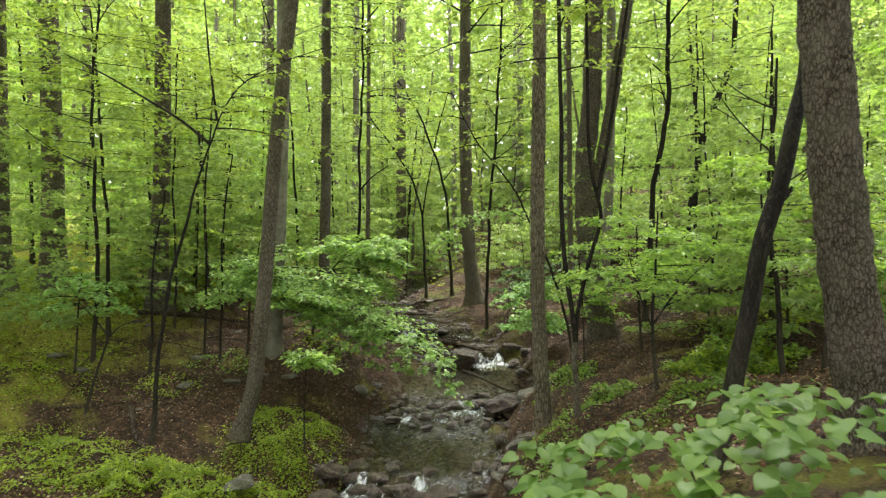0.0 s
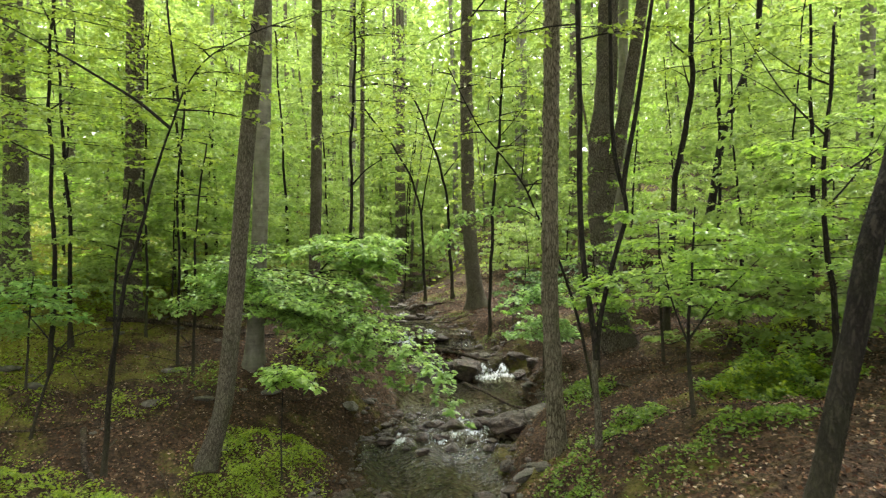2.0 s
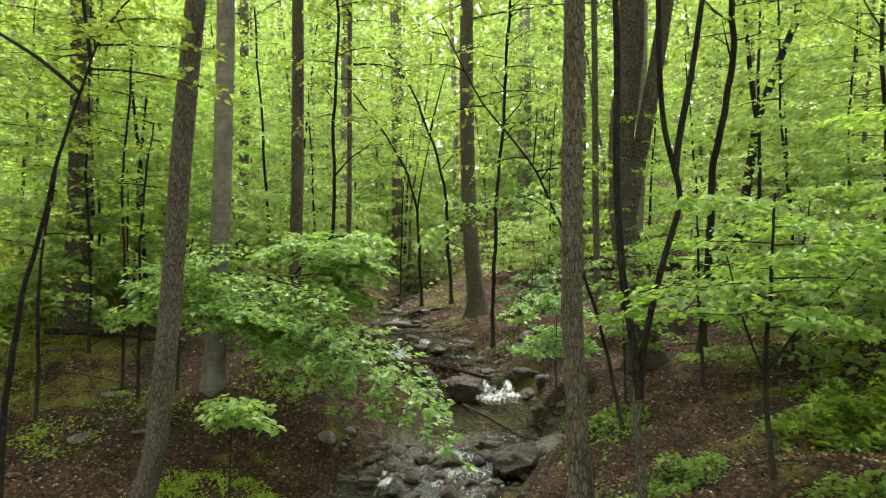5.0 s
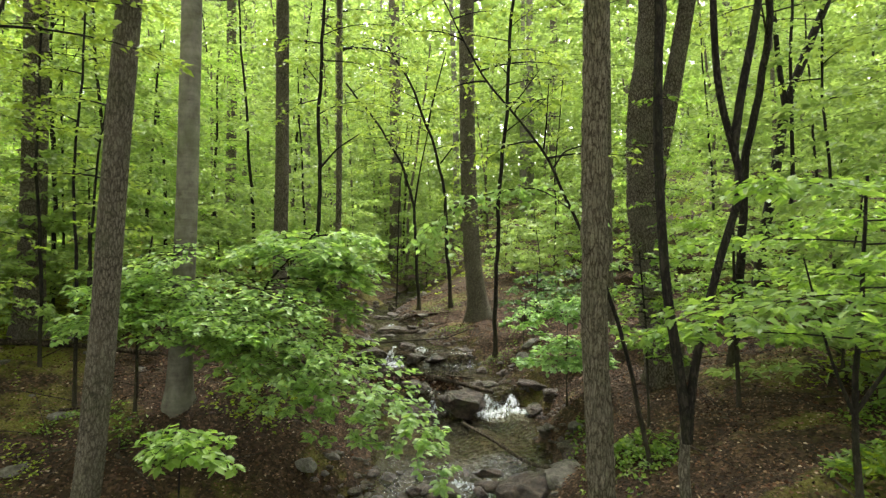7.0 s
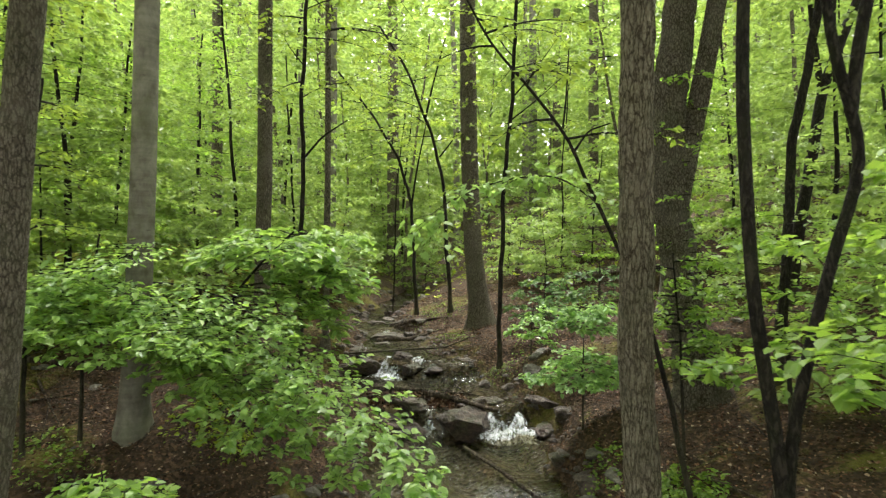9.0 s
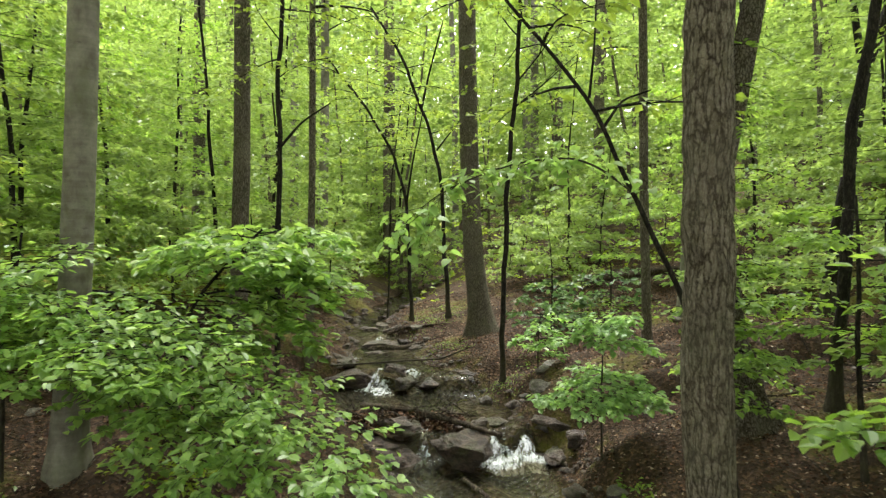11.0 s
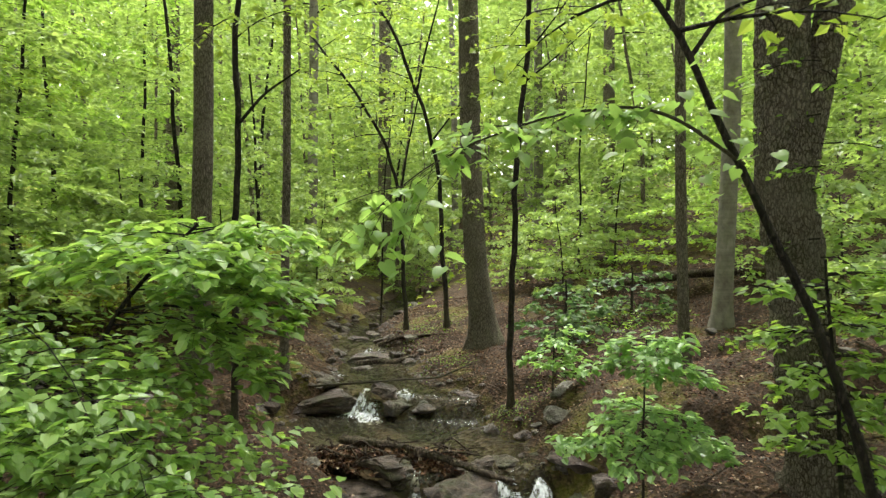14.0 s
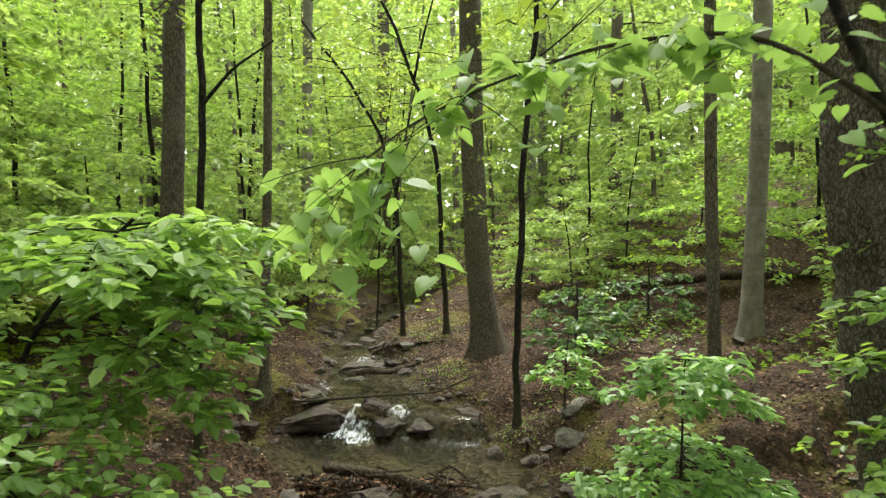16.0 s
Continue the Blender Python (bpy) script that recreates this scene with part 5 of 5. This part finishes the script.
dx, dy = kr.uniform(-0.95, 0.75, n_d), kr.normal(15.5, 0.12, n_d)
debris = new("debris", leaf_mesh("debris", [leaf_arrays(np.stack([dx, dy, -0.54 + 0.17 * np.exp(-((dy - 15.5) / 0.13) ** 2) * kr.random(n_d)], 1), kr.normal(0, 1, (n_d, 3)) * np.array([1, 1, 0.4]), np.array([0, 0, 1.0]) + kr.normal(0, 0.6, (n_d, 3)), kr.uniform(0.03, 0.09, n_d), 4, 0.7)], LITTER))
tagged(debris, "wet dead leaves caught in the stick jam", "leaf litter", kind="stuff")
for k in range(120):
    x, y = kr.uniform(-6.5, -1.5), kr.uniform(8, 15)
    if k % 2:
        x, y = kr.uniform(2.4, 7), kr.uniform(8, 20)
    a, l = kr.uniform(0, 6.28), kr.uniform(0.3, 1.3)
    log("stick", [lie(x, y), lie(x + 0.5 * l * math.cos(a), y + 0.5 * l * math.sin(a), 0.05), lie(x + l * math.cos(a), y + l * math.sin(a))],
        0.006 + 0.014 * kr.random(), 0.005, "dead stick on the leaf litter", seed=k, cat="stick")["group"] = "sticks on the ground"

# ---------------------------------------------------------------- low plants and litter
def herbs(x, y, rx, ry, count, height, leaf, seed, label="patch of low bright green herbs", kind_of=LEAF_LOW):
    """A patch of low plants: short stems with small leaves at all heights."""
    r = np.random.default_rng(seed)
    a, d = r.uniform(0, 6.28, count), np.sqrt(r.random(count)) * r.uniform(0.7, 1.1, count)
    cx, cy = x + rx * d * np.cos(a), y + ry * d * np.sin(a)
    clump = np.sin(cx * 5.3 + seed) * np.sin(cy * 4.7) + 0.6 * np.sin(cx * 13 + cy * 3) * np.sin(cy * 11) + r.normal(0, 0.35, count) > -0.45
    cx, cy, a, d = cx[clump], cy[clump], a[clump], d[clump]
    count = len(cx)
    hill = np.clip(1.2 - d, 0.2, 1) * (0.5 + 0.5 * np.sin(cx * 9) * np.sin(cy * 8))
    cz = ground_z(cx, cy) + height * hill * r.random(count) ** 0.6
    ax = np.stack([np.cos(a * 7), np.sin(a * 7), r.normal(-0.1, 0.35, count)], 1)
    up = np.array([0, 0, 1.0]) + r.normal(0, 0.4, (count, 3))
    ob = new("low_plants", leaf_mesh("low_plants", [leaf_arrays(np.stack([cx, cy, cz], 1), ax, up, leaf * r.uniform(0.6, 1.3, count), 4, 0.65)], kind_of))
    return tagged(ob, label, "plants", kind="stuff")


for k, (x, y, rx, ry, count, h, leaf) in enumerate([
        (-2.6, 8.1, 1.2, 0.9, 10000, 0.36, 0.048), (-1.75, 9.9, 0.95, 1.1, 9500, 0.22, 0.042), (-4.8, 8.2, 1.7, 1.1, 8000, 0.22, 0.05), (-6.3, 10.2, 1.3, 1.0, 3500, 0.12, 0.045),
        (-4.3, 10.9, 0.7, 0.6, 900, 0.12, 0.05), (-1.35, 8.5, 0.6, 0.7, 1500, 0.25, 0.05), (-7.2, 11.8, 2.2, 1.6, 3000, 0.15, 0.06), (-8.6, 14.2, 2.8, 1.8, 5000, 0.35, 0.1),
        (-5.9, 16.3, 1.8, 1.4, 3000, 0.4, 0.1), (-10.8, 12.2, 2.4, 1.8, 3500, 0.3, 0.09), (6.6, 12.6, 1.4, 1.0, 2000, 0.4, 0.08), (4.95, 9.75, 0.9, 0.5, 1800, 0.8, 0.08),
        (-2.1, 13.2, 0.8, 0.8, 900, 0.3, 0.07)]):
    herbs(x, y, rx, ry, count, h, leaf, 500 + k)
for k, (x, y, rx, ry, count, h, leaf) in enumerate([
        (5.0, 9.85, 1.0, 0.6, 4200, 0.72, 0.075), (3.1, 9.35, 0.45, 0.4, 1500, 0.34, 0.055), (3.95, 8.0, 0.65, 0.4, 1300, 0.25, 0.055), (2.6, 11.3, 0.4, 0.6, 450, 0.25, 0.055),
        (2.5, 13.0, 0.3, 0.7, 350, 0.28, 0.055), (2.5, 9.2, 0.5, 0.7, 420, 0.22, 0.055), (3.0, 7.6, 0.8, 0.7, 380, 0.2, 0.055), (2.1, 8.2, 0.5, 0.8, 1300, 0.26, 0.05), (-3.7, 11.9, 0.9, 0.5, 600, 0.2, 0.06),
        (2.0, 17.9, 0.6, 0.8, 240, 0.15, 0.05), (1.4, 17.0, 0.5, 0.4, 700, 0.05, 0.03), (-0.3, 21.6, 0.9, 1.5, 1800, 0.05, 0.035), (0.3, 18.9, 0.6, 0.7, 900, 0.05, 0.03), (5.6, 11.4, 0.8, 0.6, 700, 0.35, 0.07), (2.95, 11.5, 0.4, 0.5, 900, 0.42, 0.06), (3.4, 19.3, 1.2, 1.0, 700, 0.4, 0.08), (5.6, 17.2, 1.4, 1.2, 900, 0.4, 0.09)]):
    herbs(x, y, rx, ry, count, h, leaf, 560 + k, "patch of green creeping plants on the bank", LEAF_FERN)
kr = np.random.default_rng(31)
n_h = 26000
hx, hy2 = kr.uniform(-24, 24, n_h), kr.uniform(14, 48, n_h)
keep = (ground_z(hx, hy2) > stream_level(hy2) + 0.25) & (np.sin(hx * 0.9 + 1) * np.sin(hy2 * 0.7) + kr.normal(0, 0.3, n_h) > 0.1) & ((hy2 > 22) | (hx < -4))
hx, hy2 = hx[keep], hy2[keep]
hn = len(hx)
carpet = new("ground_cover", leaf_mesh("ground_cover", [leaf_arrays(np.stack([hx, hy2, ground_z(hx, hy2) + 0.6 * kr.random(hn) ** 2], 1), kr.normal(0, 1, (hn, 3)) * np.array([1, 1, 0.3]),
                                                                    np.array([0, 0, 1.0]) + kr.normal(0, 0.4, (hn, 3)), kr.uniform(0.09, 0.22, hn), 4, 0.7)], LEAF_LOW))
tagged(carpet, "green ground cover under the trees", "plants", kind="stuff")

n_l = 150000
lx, ly = kr.uniform(-8, 9, n_l), 5 + 20 * kr.random(n_l) ** 1.15
dry = ground_z(lx, ly) > stream_level(ly) + 0.04
lx, ly = lx[dry], ly[dry]
ln = len(lx)
litter = new("leaf_litter", leaf_mesh("leaf_litter", [leaf_arrays(np.stack([lx, ly, ground_z(lx, ly) + 0.012 + 0.02 * kr.random(ln)], 1), kr.normal(0, 1, (ln, 3)) * np.array([1, 1, 0.15]),
                                                                  np.array([0, 0, 1.0]) + kr.normal(0, 0.5, (ln, 3)), kr.uniform(0.02, 0.052, ln), 4, 0.7)], LITTER))
tagged(litter, "brown fallen leaves on the forest floor", "leaf litter", kind="stuff")


# ---------------------------------------------------------------- big leaves close to the path
def broad_leaf(seed, long=1.0, wide=0.85, leaf=LEAF_BIG):
    """A heart-shaped leaf one metre long, cupped, with a pointed tip."""
    r = np.random.default_rng(seed)
    outline = [(0.02, 0), (-0.08, 0.2), (0.0, 0.38), (0.2, 0.5), (0.45, 0.46), (0.7, 0.28), (0.88, 0.1), (1.0, 0.0)]
    mid = [(u, 0.0, -0.10 * u * u) for u in (0.02, 0.15, 0.3, 0.45, 0.6, 0.75, 0.9, 1.0)]
    v = list(mid)
    f = []
    for sg in (1, -1):
        k = len(v)
        v += [(a * long, sg * b * wide, 0.16 * b - 0.16 * a * a + r.normal(0, 0.012)) for a, b in outline]
        for i in range(7):
            q = [i, i + 1, k + i + 1, k + i]
            f.append(q if sg > 0 else q[::-1])
    return raw_mesh("leaf", np.array(v), np.array(f), leaf, True)


BROAD = [broad_leaf(k, 1, 0.8 + 0.06 * k) for k in range(4)]
YOUNG_BROAD = [broad_leaf(k + 4, 1, 0.62 + 0.06 * k, LEAF_SPRAY) for k in range(4)]


def hang_leaf(parent, at, az, pitch, roll, size, r, stock=BROAD):
    ob = new("leaf", stock[r.integers(0, 4)])
    ob.parent = parent
    ob.matrix_basis = pose(*at, roll, pitch, az)
    ob.scale = (size, size, size)


r = np.random.default_rng(61)
bush = tagged(base_at("broad_leaved_shrub", 2.7, 2.9, gz(2.7, 2.9)), "shrub of broad pale green heart-shaped leaves on thin stems", "shrub")
bo = np.array(bush.location)
stems = []
for k in range(9):
    tip = np.array([2.0 + 0.14 * k + r.normal(0, 0.08), 2.9 + r.normal(0, 0.25), 1.1 + 0.1 * r.random()]) - bo
    foot = np.array([r.normal(0, 0.12), r.normal(0, 0.12), -0.05])
    stems.append(child("stem", raw_mesh("stem", *tube(smooth_path([foot, foot * 0.5 + tip * 0.5 + np.array([0, 0, 0.15]), tip], 9), np.linspace(0.011, 0.004, 9), 6), BARK_TWO, True), bush))
rest = []
for k in range(1150):
    x, y = r.uniform(1.57, 3.6), r.uniform(2.4, 3.75)
    if math.sin(x * 7.1 + 2 * y) * math.sin(y * 6.3 - x) + 0.5 * math.sin(x * 17) * math.sin(y * 15) < -0.3:
        continue
    top = 1.03 + 0.36 * min(1.0, max(0.0, x - 1.55) / 1.0) - 0.3 * max(0, 2.8 - y) - 0.1 * max(0, y - 2.9) + 0.05 * math.sin(x * 9) * math.sin(y * 7)
    z = top - 0.4 * r.random() ** 2.4
    at, az, pitch, roll, size = np.array([x, y, z]) - bo, r.uniform(150, 330), r.uniform(0, 22), r.normal(0, 12), r.uniform(0.055, 0.1)
    if k < 280:
        hang_leaf(stems[k % 9], at, az, pitch, roll, size, r)
    else:
        rest.append((pose(*at, roll, pitch, az) @ Matrix.Scale(size, 4), k % 4))
blades = []
for m, k in rest:
    co = np.array([v.co[:] for v in BROAD[k].vertices])
    turn = np.array(m)
    blades.append((co @ turn[:3, :3].T + turn[:3, 3], np.array([p.vertices[:] for p in BROAD[k].polygons])))
tagged(child("foliage", raw_mesh("foliage", *joined(blades), LEAF_BIG, True), bush), kind="stuff")

r = np.random.default_rng(62)
spray = tagged(base_at("leafy_branch", 2.17, 11.3, 2.33), "leafy branch with broad young leaves hanging over the stream", "branch")
so = np.array(spray.location)
spine = smooth_path([(2.17, 11.3, 2.33), (1.9, 11.32, 2.54), (1.72, 11.33, 2.6), (1.37, 11.35, 2.57), (1.03, 11.36, 2.46), (0.78, 11.37, 2.34), (0.64, 11.37, 2.22)], 30)
main_twig = child("twig", raw_mesh("twig", *tube(spine - so, np.linspace(0.009, 0.003, 30), 6), BARK_DARK, True), spray)
for k in range(16):
    i = r.integers(8, 30)
    a = spine[i]
    d = np.array([r.normal(-0.1, 0.14), r.normal(-0.05, 0.16), -0.04 - 0.14 * r.random()])
    b = a + d
    side_twig = child("twig", raw_mesh("twig", *tube(smooth_path([a, a + d * 0.5 + np.array([0, 0, 0.02]), b], 6) - so, np.linspace(0.0026, 0.001, 6), 4), BARK_DARK, True), spray)
    for q in range(5):
        at = a + d * (0.2 + 0.2 * q) + r.normal(0, 0.015, 3)
        hang_leaf(side_twig, at - so, r.uniform(0, 360), r.uniform(5, 45), r.normal(0, 20), r.uniform(0.06, 0.1), r, YOUNG_BROAD)
for k in range(9):
    a = spine[29 - k]
    b = np.array([r.uniform(0.38, 0.9), r.uniform(11.22, 11.48), r.uniform(1.84, 2.12)])
    side_twig = child("twig", raw_mesh("twig", *tube(smooth_path([a, (a + b) / 2 + np.array([0, 0, 0.03]), b], 6) - so, np.linspace(0.0018, 0.0008, 6), 4), BARK_DARK, True), spray)
    for q in range(7):
        at = a + (b - a) * (0.25 + 0.14 * q) + r.normal(0, 0.02, 3)
        hang_leaf(side_twig, at - so, r.uniform(0, 360), r.uniform(10, 50), r.normal(0, 18), r.uniform(0.07, 0.11), r, YOUNG_BROAD)
for k in range(46):
    i = r.integers(0, 24)
    hang_leaf(main_twig, spine[i] + r.normal(0, 0.04, 3) - so, r.uniform(0, 360), r.uniform(5, 45), r.normal(0, 20), r.uniform(0.05, 0.095), r, YOUNG_BROAD)
for k in range(60):
    i = r.integers(0, 17)
    hang_leaf(main_twig, spine[i] + np.array([r.normal(0.06, 0.12), r.normal(-0.05, 0.12), r.normal(-0.03, 0.08)]) - so, r.uniform(0, 360), r.uniform(5, 35), r.normal(0, 20), r.uniform(0.05, 0.09), r, YOUNG_BROAD)
